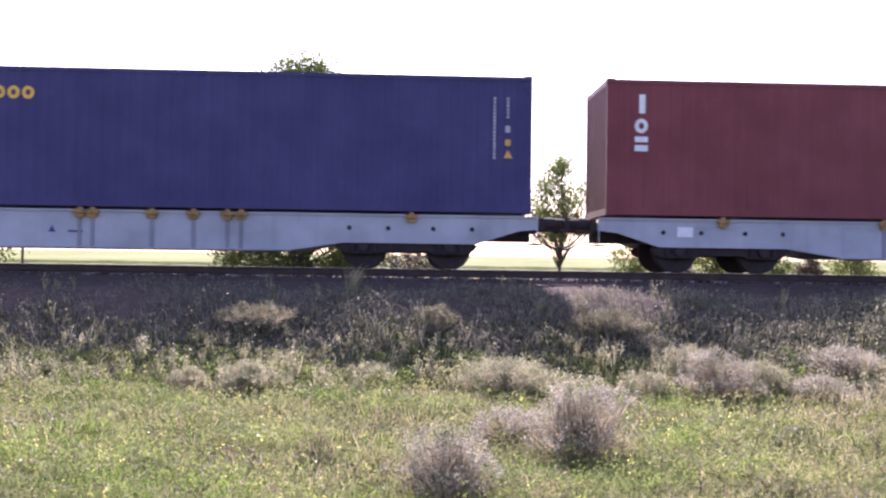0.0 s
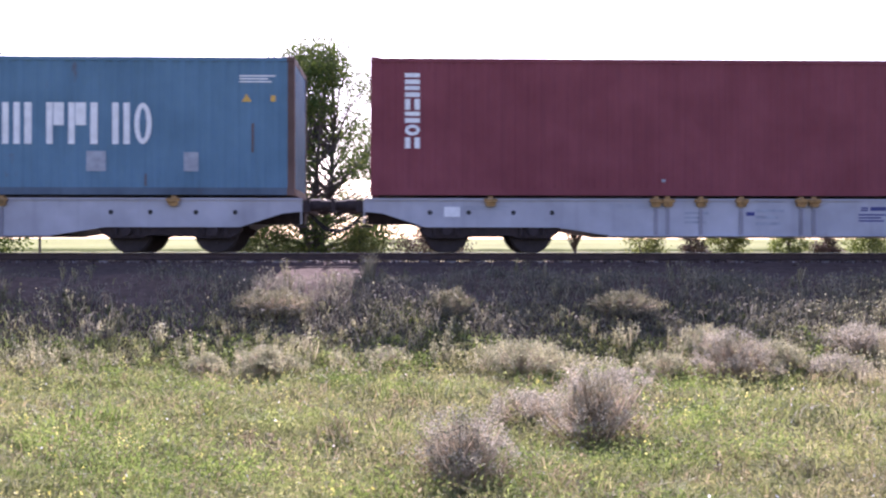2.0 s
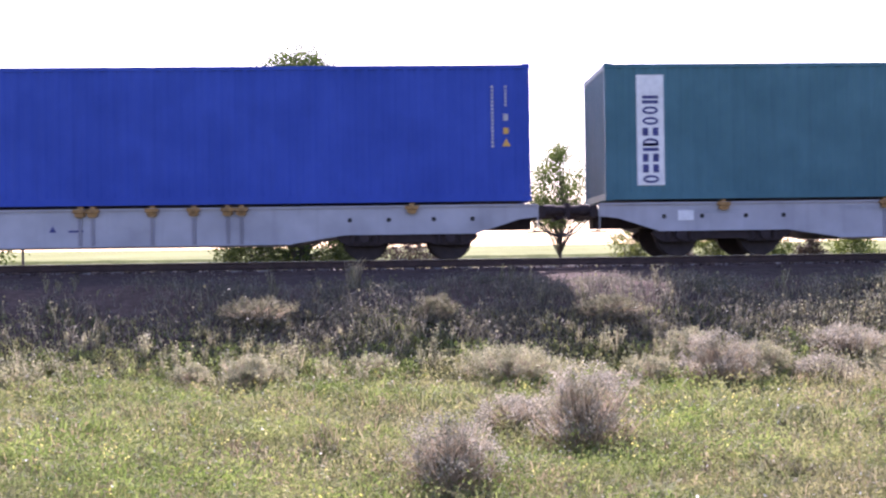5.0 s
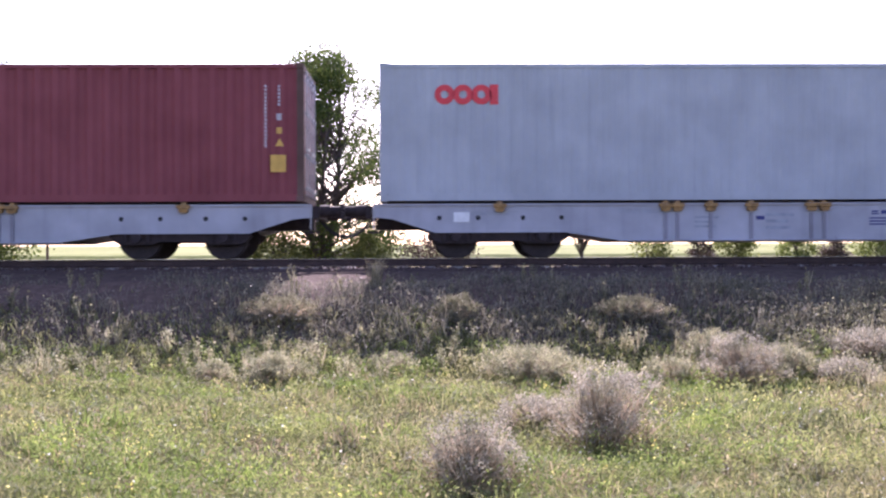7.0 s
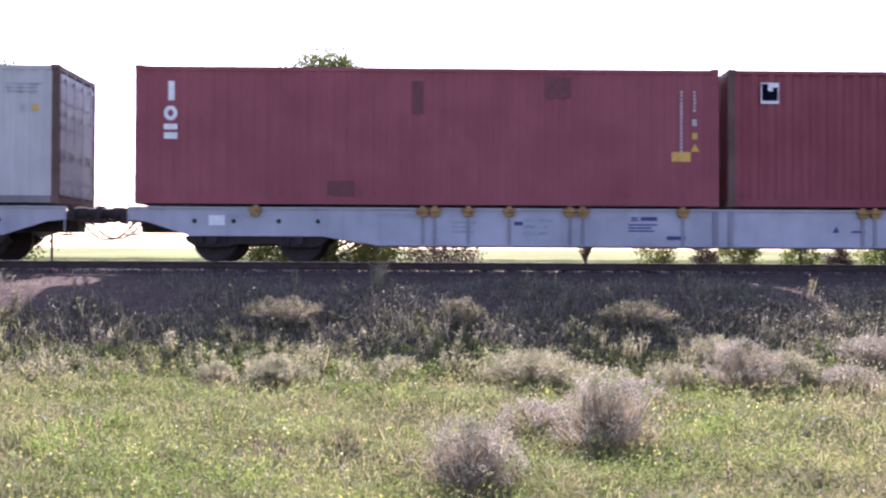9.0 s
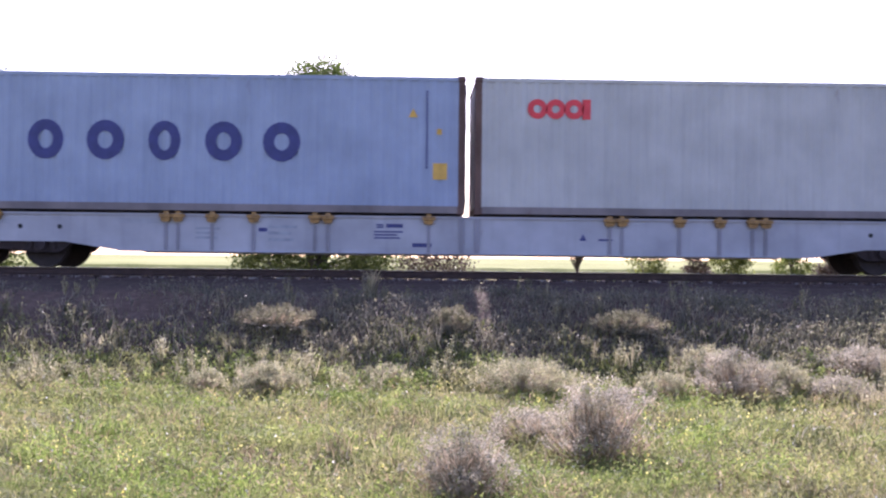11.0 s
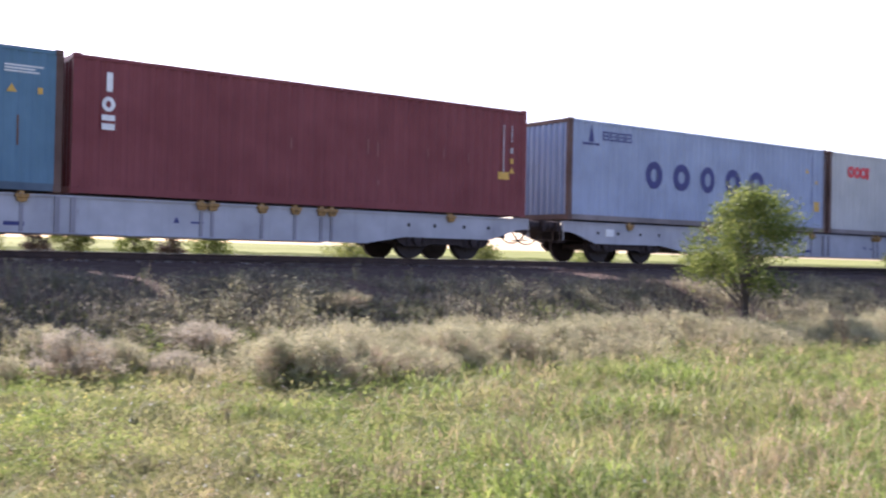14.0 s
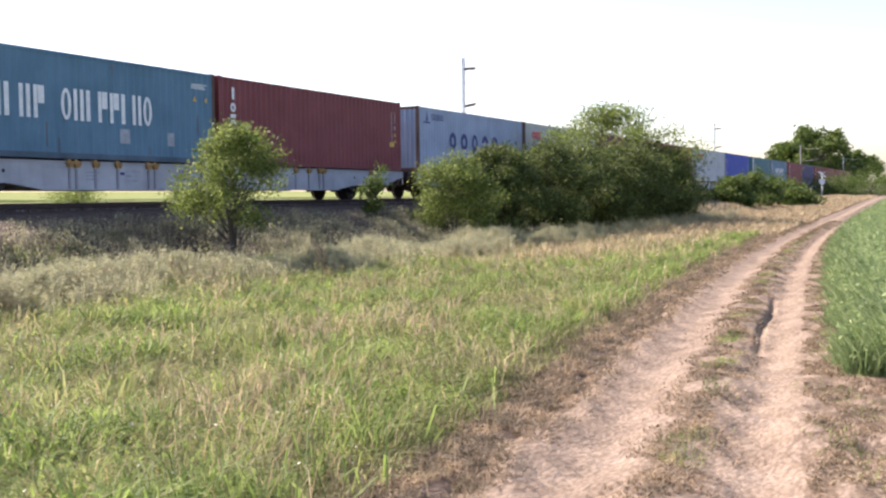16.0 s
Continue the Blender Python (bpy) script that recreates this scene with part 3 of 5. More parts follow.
def kinds():
    r = LONG
    ship = ("white", "letter_shape", row_of(["ring", "twin", "bar", "twin", "flag"], 2.92, 1.06, 0.86, 0.36, 0.47)
            + row_of(["ring", "twin", "bar", "flag", "flag", "bar", "twin", "ring"], 5.73, 1.06, 0.86, 0.36, 0.45))
    seal = ("white", "character_shape", column_of(["grid"] * 6, 0.68, 1.08, 2.63, 0.3, 0.4))
    return {
        "far_red": lambda: container(M["red_old"], "oxide red corrugated steel container on a flat wagon", codes()),
        "tex_plain": lambda: container(M["tex_red"], "oxide red container with white upright lettering bars", TEX + codes()),
        "navy": lambda: container(M["navy"], "dark navy blue container with orange lettering", [
            ("gold", "letter_shape", row_of(["ring", "ring", "ring", "ring", "ring"], 0.46, 2.2, 0.27, 0.25, 0.295))] + codes(), door=-1),
        "maroon": lambda: container(M["maroon"], "maroon container with white serif lettering down its end", [
            ("white", "letter_shape", column_of(["stack", "stack", "twin", "stack", "ring", "twin"], 0.72, 1.03, 2.56, 0.23, 0.268)),
            ("dull", "scuff", [("bar", 6.1, 6.18, 0.3, 0.36)])]
            + codes(tag=(r - 0.62, r - 0.42, 0.5, 0.71)), door=1),
        "ship": lambda: container(M["sky_blue"], "faded light blue container with large white lettering and rust streaks",
                                  [ship, seal, ("dull", "paint_patch", [("bar", 7.9, 8.3, 0.5, 0.92), ("bar", 9.9, 10.2, 0.5, 0.9)]), ("white", "number_bar", [("lines", r - 1.15, r - 0.4, 2.35, 2.5)]),
                                   ("rusty_edge", "rust_streak", [("bar", 2.3, 2.34, 0.25, 0.8), ("bar", 5.2, 5.23, 0.3, 0.95), ("bar", 5.62, 5.65, 0.2, 0.55), ("bar", 9.1, 9.13, 0.2, 0.45), ("bar", 11.3, 11.34, 0.9, 1.5)]),
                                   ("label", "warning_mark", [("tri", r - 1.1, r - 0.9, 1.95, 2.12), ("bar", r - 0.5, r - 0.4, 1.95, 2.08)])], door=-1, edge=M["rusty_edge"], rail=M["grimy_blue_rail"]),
        "teal": lambda: container(M["teal"], "teal green container with a tall white name panel", [
            ("white", "name_panel", [("bar", 0.68, 1.26, 0.31, 2.64)]), ("ink", "panel_mark", column_of(["stack", "ring", "ring", "twin", "ring"], 0.8, 1.14, 2.2, 0.17, 0.225)
             + column_of(["stack", "twin", "twin", "ring"], 0.8, 1.14, 1.2, 0.17, 0.225)),
            ("dull", "scuff", [("bar", 6.05, 6.25, 0.73, 0.77), ("bar", 8.3, 8.5, 0.9, 0.95)])] + codes(), door=1),
        "royal": lambda: container(M["royal"], "bright royal blue container with white characters", [
            ("white", "character_shape", column_of(["grid"] * 6, 0.54, 0.76, 2.23, 0.2, 0.26))] + codes(), door=-1),
        "grey_red": lambda: container(M["pale_grey"], "pale grey container with red lettering", [
            ("signal", "letter_shape", row_of(["ring", "ring", "ring", "bar"], 1.15, 2.02, 0.42, 0.42, 0.385)),
            ("dull", "number_bar", [("lines", r - 1.1, r - 0.35, 2.3, 2.5), ("bar", r - 0.8, r - 0.7, 1.9, 2.06)]),
            ("label", "yellow_label", [("bar", r - 0.55, r - 0.42, 1.92, 2.06)])], door=1, depth=0.02),
        "cream_red": lambda: container(M["cream"], "cream grey container with red lettering and worn doors", [
            ("signal", "letter_shape", row_of(["ring", "ring", "ring", "bar"], 1.1, 2.02, 0.42, 0.42, 0.385)),
            ("dull", "number_bar", [("lines", r - 1.1, r - 0.35, 2.3, 2.5), ("bar", r - 0.8, r - 0.7, 1.9, 2.06)]),
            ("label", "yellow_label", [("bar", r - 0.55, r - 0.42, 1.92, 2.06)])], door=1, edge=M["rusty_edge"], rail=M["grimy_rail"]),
        "badge": lambda: container(M["red_old"], "deep red ribbed container with a small blue and white badge", [
            ("white", "badge", [("bar", 0.69, 1.07, 2.18, 2.62)]), ("royal_ink", "badge_mark", [("bar", 0.71, 1.05, 2.24, 2.44), ("bar", 0.71, 0.84, 2.44, 2.6), ("bar", 0.94, 1.05, 2.44, 2.52)])] + codes(tag=(r - 0.7, r - 0.38, 0.62, 0.98)), door=1, edge=M["rusty_edge"], depth=0.055, pitch=0.36),
        # this box wears the red brightened to imitate lens haze
        "tex_label": lambda: container(M["glare_red"], "oxide red container with white lettering bars and a yellow label",
                                       TEX + [("dark_red", "paint_patch", [("bar", 5.74, 6.0, 1.9, 2.6), ("bar", 8.54, 9.08, 2.26, 2.7), ("bar", 4.0, 4.55, 0.2, 0.5)])] + codes(tag=(r - 1.0, r - 0.6, 0.95, 1.15)), door=1),
        "tex_door": lambda: container(M["tex_red"], "oxide red container with chipped paint and locked doors",
                                      TEX + [("chip", "scuff", [("bar", 5.0, 5.04, 1.3, 1.55), ("bar", 7.1, 7.14, 1.35, 1.7), ("bar", 7.38, 7.42, 1.3, 1.65), ("bar", 8.9, 8.93, 1.4, 1.6),
                                                                   ("bar", 9.4, 9.43, 1.4, 1.65), ("bar", 10.2, 10.23, 1.35, 1.6), ("bar", 7.4, 7.46, 0.6, 0.72)])] + codes(tag=(r - 0.98, r - 0.6, 0.98, 1.18)), door=1, depth=0.036, pitch=0.3),
        "pale_navy": lambda: container(M["pale_blue"], "pale blue container with wide navy lettering", [
            ("ink", "letter_shape", [("ring", 3.12, 3.86, 1.05, 1.88), ("ring", 4.33, 5.1, 1.05, 1.88), ("ring", 5.6, 6.27, 1.05, 1.88),
                                       ("ring", 6.77, 7.54, 1.05, 1.88), ("ring", 7.97, 8.75, 1.05, 1.88)]),
            ("ink", "character_shape", row_of(["grid"] * 4, 1.31, 2.34, 0.26, 0.26, 0.31)),
            ("ink", "badge", [("tri", 0.76, 0.98, 2.26, 2.75), ("bar", 0.52, 1.2, 2.17, 2.23)]),
            ("ink", "number_bar", [("dots", r - 0.83, r - 0.79, 0.95, 2.6)]),
            ("label", "yellow_label", [("bar", r - 0.68, r - 0.38, 0.72, 1.06), ("tri", r - 1.2, r - 1.0, 2.02, 2.2), ("bar", r - 0.6, r - 0.5, 1.66, 1.78)])],
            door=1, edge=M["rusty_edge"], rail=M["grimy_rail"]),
    }


# ---------------------------------------------------------------- wagons
IN_GAP, PITCH = 0.19, 26.14
HALF = LONG + IN_GAP / 2                 # from a wagon's middle to its load's end


def bogie(wagon, cx):
    frame_ob = new("bogie")
    frame_ob.parent = wagon
    frame_ob.location = (cx, 0, 0)
    for side in (-1, 1):
        bm = bmesh.new()
        out = [(-1.5, 0.50), (-1.42, 0.40), (-1.25, 0.30), (-0.6, 0.30), (-0.45, 0.36), (0.45, 0.36), (0.6, 0.30), (1.25, 0.30), (1.42, 0.40), (1.5, 0.50), (1.2, 0.62), (-1.2, 0.62)]
        prism(bm, out, "y", side * 1.0 - 0.07, side * 1.0 + 0.07)
        part("side_frame", bm, M["brown"], frame_ob, bevel=0.01)
        for wx in (-0.9, 0.9):
            bm = bmesh.new()
            tube(bm, (wx, side * 0.95, 0.46), (wx, side * 1.16, 0.46), 0.13, 0.11, 12)
            part("axle_box", bm, M["brown"], frame_ob)
            for dx in (-0.24, 0.24):
                bm = bmesh.new()
                tube(bm, (wx + dx, side * 1.05, 0.36), (wx + dx, side * 1.05, 0.6), 0.07, sides=10)
                part("spring", bm, M["brown"], frame_ob)
    bm = bmesh.new()
    box(bm, -0.3, 0.3, -1.0, 1.0, 0.42, 0.8)
    part("bolster", bm, M["brown"], frame_ob)
    sets = []
    for wx in (-0.9, 0.9):
        bm = bmesh.new()
        tube(bm, (0, -0.95, 0), (0, 0.95, 0), 0.085, sides=12)
        for side in (-1, 1):
            ya, yb = sorted((side * 0.70, side * 0.83))
            tube(bm, (0, ya, 0), (0, yb, 0), 0.46, 0.46, 28)
            yf, yg = sorted((side * 0.67, side * 0.70))
            tube(bm, (0, yf, 0), (0, yg, 0), 0.485, 0.485, 28)
            yh, yi = sorted((side * 0.83, side * 0.86))
            for k in range(6):
                g = k * math.tau / 6
                box(bm, 0.24 * math.cos(g) - 0.03, 0.24 * math.cos(g) + 0.03, yh, yi, 0.24 * math.sin(g) - 0.03, 0.24 * math.sin(g) + 0.03)
        me = bpy.data.meshes.new("wheelset")
        bm.to_mesh(me)
        bm.free()
        me.materials.append(M["wheel"])
        ws = new("wheelset", me)
        ws.parent = frame_ob
        ws.location = (wx, 0, 0.46)
        sets.append(ws)
    return sets


def wagon():
    """A four-axle flat wagon for two long boxes; its origin lies between the rails at its middle."""
    thing = new("container_wagon")
    tagged(thing, "pale grey flat container wagon with yellow brackets on rails", "freight wagon", "wagons of the train")
    e = HALF
    half = [(e + 0.15, 1.12), (e + 0.15, 0.86), (e - 0.25, 0.82), (e - 0.75, 0.66), (e - 1.15, 0.53), (e - 3.9, 0.53), (e - 5.0, 0.36)]
    outline = half + [(-x, z) for x, z in half[::-1]]
    for side in (-1, 1):
        y0, y1 = sorted((side * 1.17, side * 1.13))
        bm = bmesh.new()
        prism(bm, outline, "y", y0, y1)
        sill = part("side_sill", bm, M["sill"], thing)
        bm = bmesh.new()
        y0, y1 = sorted((side * 1.21, side * 1.05))
        box(bm, -e - 0.12, e + 0.12, y0, y1, 1.1, 1.135)
        part("top_flange", bm, M["sill"], sill)
        y0, y1 = sorted((side * 1.2, side * 1.06))
        bm = bmesh.new()
        box(bm, -e + 5.0, e - 5.0, y0, y1, 0.345, 0.37)
        part("bottom_flange", bm, M["sill"], sill)
        f = side * 1.17
        g = f + side * 0.05
        ya, yb = sorted((f, g))
        for x in (-6.3, -6.05, -5.35, -4.49, -3.22, -2.95, -0.85, 2.95, 3.21, 4.42, 5.27, 5.97, 6.25, -9.78, 9.78):
            bm = bmesh.new()
            prism(bm, [(x - 0.14, 1.13), (x + 0.14, 1.13), (x + 0.14, 1.075), (x + 0.1, 1.05), (x + 0.1, 0.99), (x + 0.05, 0.96), (x - 0.05, 0.96), (x - 0.1, 0.99), (x - 0.1, 1.05), (x - 0.14, 1.075)],
                  "y", *sorted((f, f + side * 0.08)))
            tube(bm, (x - 0.12, f + side * 0.09, 1.06), (x + 0.12, f + side * 0.09, 1.06), 0.016, sides=8)
            box(bm, x - 0.05, x + 0.05, *sorted((f - side * 0.12, f + side * 0.03)), 1.12, 1.185)
            part("bracket", bm, M["yellow"], sill, "chipped yellow folding bracket")
            if abs(x) < 9:
                bm = bmesh.new()
                box(bm, x - 0.035, x + 0.035, *sorted((f, f + side * 0.03)), 0.375, 0.93)
                part("rib", bm, M["rib"], sill)
        for x in (-0.16, 0.16):
            bm = bmesh.new()
            box(bm, x - 0.05, x + 0.05, ya, yb, 0.375, 1.1)
            part("rib", bm, M["rib"], sill)
        for s in (-1, 1):
            for x in (1.24, 2.05, 2.99, 3.8):
                bm = bmesh.new()
                tube(bm, (s * (e - x), f - side * 0.01, 0.84), (s * (e - x), f + side * 0.006, 0.84), 0.05, sides=12)
                part("hole", bm, M["black"], sill, "dark round hole")
        # small print, plates
        for mat, nm, shapes in (("dull", "data_mark", [("lines", 5.0, 6.2, 0.93, 1.02), ("lines", 6.6, 7.1, 0.62, 0.86), ("lines", 8.1, 8.7, 0.58, 0.92), ("lines", 1.9, 2.9, 0.9, 0.97)]),
                                ("ink", "data_mark", [("bar", 7.9, 8.08, 0.78, 0.86), ("lines", 10.3, 10.9, 0.66, 0.82), ("dots", 10.35, 10.5, 0.88, 0.98), ("bar", 10.55, 10.9, 0.89, 0.97),
                                                      ("bar", 11.1, 11.5, 0.49, 0.57), ("bar", 15.0, 15.3, 0.66, 0.7), ("tri", 14.6, 14.75, 0.66, 0.8)])):
            for shape in shapes if side < 0 else ():
                bm = bmesh.new()
                glyphs(bm, [shape], -e, 0, f - 0.004)
                part(nm, bm, M[mat], sill)
        if side < 0:
            bm = bmesh.new()
            box(bm, -e + 1.54, -e + 1.87, f - 0.02, f, 0.75, 0.96)
            part("placard", bm, M["white"], sill, "white data placard")
    bm = bmesh.new()
    box(bm, -e - 0.1, e + 0.1, -0.25, 0.25, 0.62, 1.05)
    part("centre_beam", bm, M["brown"], thing)
    for x in np.arange(-10.5, 10.6, 3.0):
        bm = bmesh.new()
        box(bm, x - 0.08, x + 0.08, -1.12, 1.12, 0.75, 1.0)
        part("cross_member", bm, M["brown"], thing)
    bm = bmesh.new()
    tube(bm, (-2.0, 0.55, 0.62), (-0.9, 0.55, 0.62), 0.2, sides=14)
    part("air_tank", bm, M["brown"], thing)
    for s in (-1, 1):
        bm = bmesh.new()
        box(bm, *sorted((s * (e + 0.16), s * (e + 0.3))), -1.12, 1.12, 0.84, 1.1)
        part("headstock", bm, M["brown"], thing, bevel=0.01)
        for y in (-0.875, 0.875):
            bm = bmesh.new()
            tube(bm, (s * (e + 0.3), y, 1.0), (s * (e + 0.52), y, 1.0), 0.135, sides=14)
            tube(bm, (s * (e + 0.52), y, 1.0), (s * (e + 0.74), y, 1.0), 0.11, sides=14)
            box(bm, *sorted((s * (e + 0.74), s * (e + 0.78))), y - 0.24, y + 0.24, 0.84, 1.15)
            part("buffer", bm, M["brown"], thing)
        bm = bmesh.new()
        box(bm, *sorted((s * (e + 0.3), s * (e + 0.62))), -0.06, 0.06, 0.9, 1.06)
        tube(bm, (s * (e + 0.55), 0, 0.95), (s * (e + 0.77), 0, 0.86), 0.04)
        part("draw_hook", bm, M["brown"], thing)
        for y, sag in ((-0.35, 0.4), (0.3, 0.36)):
            bm = bmesh.new()
            pts = [(s * (e + 0.2 + 0.58 * k / 6), y, 0.86 - sag * math.sin(math.pi * 0.55 * k / 6)) for k in range(7)]
            for a, b in zip(pts, pts[1:]):
                tube(bm, a, b, 0.022, sides=7)
            part("brake_hose", bm, M["black"], thing)
        bm = bmesh.new()
        for y in (-1.02, -0.72):
            tube(bm, (s * (e + 0.1), y, 0.84), (s * (e + 0.1), y, 0.56), 0.014, sides=6)
        box(bm, *sorted((s * (e - 0.05), s * (e + 0.25))), -1.08, -0.68, 0.535, 0.565)
        part("footstep", bm, M["brown"], thing)
        bm = bmesh.new()
        tube(bm, (s * (e + 0.13), -1.19, 0.6), (s * (e + 0.13), -1.19, 1.12), 0.014, sides=6)
        part("grab_rail", bm, M["steel_bar"], thing)
    sets = bogie(thing, -e + 2.5) + bogie(thing, e - 2.6)
    return thing, sets


TRAIN = [("far_red", "far_red"), ("far_red", "tex_plain"), ("navy", "maroon"), ("ship", "teal"), ("royal", "grey_red"), ("badge", "tex_label"),
         ("cream_red", "pale_navy"), ("tex_door", "ship")]   # front first: the leading box, then the one behind it
MOVERS, WHEELS = [], []


def build_train():
    make = kinds()
    made = {}
    first, sets = wagon()
    for k, pair in enumerate(TRAIN):
        front_end = -(k - 2) * PITCH
        mid = front_end - HALF
        w = first if k == 0 else copy_thing(first, Matrix())
        MOVERS.append((w, mid, RAIL_Z))
        for bog in w.children:
            WHEELS.extend(o for o in bog.children if o.name.startswith("wheelset"))
        for kind, off in zip(pair, (HALF - LONG / 2, -HALF + LONG / 2)):
            box_ob = copy_thing(made[kind], Matrix()) if kind in made else make[kind]()
            made.setdefault(kind, box_ob)
            MOVERS.append((box_ob, mid + off, RAIL_Z + 1.185))


build_train()


def train_x(t):
    """How far the seventh wagon's leading box end has come along the track."""
    return 2.642 + 10.4805 * t + 0.0017 * (t - 8) ** 2

# ---------------------------------------------------------------- trees and bushes
def leaves(centres, spread, n, size, flat=0.6):
    """n leaf rhombs scattered about clump centres: an array of 4 corners each."""
    centres = np.asarray(centres)
    c = centres[rng.integers(0, len(centres), n)]
    d = rng.normal(size=(n, 3))
    d /= np.linalg.norm(d, axis=1, keepdims=True)
    p = c + d * (np.abs(rng.normal(0.75, 0.3, n)) * spread)[:, None] * np.array([1, 1, 0.8])
    a = rng.normal(size=(n, 3))
    a /= np.linalg.norm(a, axis=1, keepdims=True)
    b = np.cross(a, rng.normal(size=(n, 3)))
    b /= np.linalg.norm(b, axis=1, keepdims=True) + 1e-9
    s = (size * rng.uniform(0.6, 1.4, n))[:, None]
    return np.stack([p - a * s, p - b * s * 0.45, p + a * s, p + b * s * 0.45], 1)


def tree(name, x, y, height, width, low, clumps, n, size, mat, label, category="bush", trunk=0.06, stems=3, top=0.6, lean=0.0, base=None, group="", spread=None):
    """Tapered stems with limbs to leaf clumps; low: where the crown begins; top: how far the crown narrows upwards."""
    z0 = float(ground_z(x, y)) if base is None else base
    thing = new(name)
    thing.location = (x, y, z0)
    tagged(thing, label, category, group)
    cs = []
    while len(cs) < clumps:
        u = rng.uniform(0, 1)
        g, r = rng.uniform(0, math.tau), math.sqrt(rng.uniform(0.05, 1))
        shape = math.sqrt(max(0.05, 1 - abs(2 * u - 0.85) ** 2.2)) if u < 0.425 else max(0.12, math.sqrt(max(0.02, 1 - ((u - 0.425) / 0.6) ** 2)) * (1 - (1 - top) * (u - 0.425)))
        rr = r * shape * width / 2 * rng.uniform(0.75, 1.08)
        cs.append((rr * math.cos(g) + lean * u, rr * math.sin(g), low + u * (height - low) * 0.96))
    bm = bmesh.new()
    for k in range(stems):
        tip = Vector((rng.uniform(-0.12, 0.12) * width + lean * 0.5, rng.uniform(-0.12, 0.12) * width, low + (height - low) * rng.uniform(0.5, 0.75)))
        foot = Vector((rng.uniform(-1, 1) * trunk * 1.5 * (stems > 1), rng.uniform(-1, 1) * trunk * 1.5 * (stems > 1), -0.1))
        mid = foot.lerp(tip, 0.45) + Vector((rng.normal() * 0.05 * width * 0.5, rng.normal() * 0.05 * width * 0.5, 0))
        tube(bm, foot, mid, trunk, trunk * 0.7, 8)
        tube(bm, mid, tip, trunk * 0.7, trunk * 0.25, 8)
        for c in cs[k::stems]:
            u = min(1.0, max(0.1, (c[2] - low * 0.7) / (height)))
            a = foot.lerp(mid, u * 2) if u < 0.5 else mid.lerp(tip, u * 2 - 1)
            if (Vector(c) - a).length > 0.15:
                b = a.lerp(Vector(c), 0.55) + Vector((0, 0, 0.04 * height * rng.uniform(-0.4, 1)))
                tube(bm, a, b, trunk * 0.32, trunk * 0.18, 5)
                tube(bm, b, c, trunk * 0.18, trunk * 0.06, 5)
    part("trunk", bm, M["bark"], thing)
    sp = spread or 0.62 * width / math.sqrt(clumps) * 1.6
    tri_soup("crown", leaves(cs, sp, n, size), 4, [(0, 1, 2), (0, 2, 3)], mat, thing)
    return thing


# bushes between the meadow and the railway
tree("bush", 18.7, 14.6, 3.0, 2.7, 0.95, 44, 14000, 0.04, M["leaf_light"], "rounded light green bush at the foot of the embankment", stems=4, trunk=0.045, top=0.55)
tree("sapling", 28.1, 16.5, 1.7, 0.9, 0.3, 12, 1500, 0.05, M["leaf"], "thin dark sapling on the shaded embankment", "sapling", stems=2, trunk=0.03)
tree("bush", 30.6, 15.0, 2.6, 3.2, 0.2, 46, 16500, 0.045, M["leaf_light"], "light green bush in front of a dark hedge", stems=4, trunk=0.05)
for bx, by, bh, bw, ns in ((34.6, 15.2, 2.9, 3.8, 16000), (39.4, 15.4, 3.2, 5.0, 20000), (44.5, 15.3, 3.3, 5.8, 20000), (50.0, 15.4, 3.3, 6.4, 20000), (56.0, 15.6, 3.2, 6.6, 18000), (61.5, 16.0, 2.3, 5.0, 10000)):
    tree("bush", bx, by, bh, bw, 0.0, 90, int(ns * 1.6), 0.042 + 0.0004 * bx, M["leaf_hedge"], "dense dark green bush in a hedge by the meadow", stems=5, group="hedge bushes", top=0.75)
tree("tree", 54.6, 17.2, 5.1, 9.4, 0.8, 90, 20000, 0.075, M["leaf_light"], "loose-crowned tree rising behind the hedge", "tree", stems=3, trunk=0.1, spread=0.75)
for bx, by, bh, bw in ((80, 16.0, 1.7, 4.0), (86, 15.8, 2.2, 4.6), (92, 13.4, 1.2, 4.0), (100, 16.2, 1.7, 6.0), (160, 18.0, 2.2, 11.0), (182, 15.0, 2.8, 14.0), (205, 14.0, 3.6, 16.0)):
    tree("bush", bx, by, bh, bw, 0.0, 36, 4500, 0.14, M["leaf"], "distant green bush beside the railway", stems=3, group="distant bushes")
for bx, by, bh, bw in ((262, 33.0, 16.0, 22.0), (285, 36.0, 14.0, 24.0), (240, 36.0, 11.0, 16.0), (310, 30.0, 11.0, 26.0)):
    tree("tree", bx, by, bh, bw, 1.5, 50, 6000, 0.5, M["leaf"], "tall distant tree by the railway", "tree", stems=2, trunk=0.35, group="distant trees", spread=1.7)

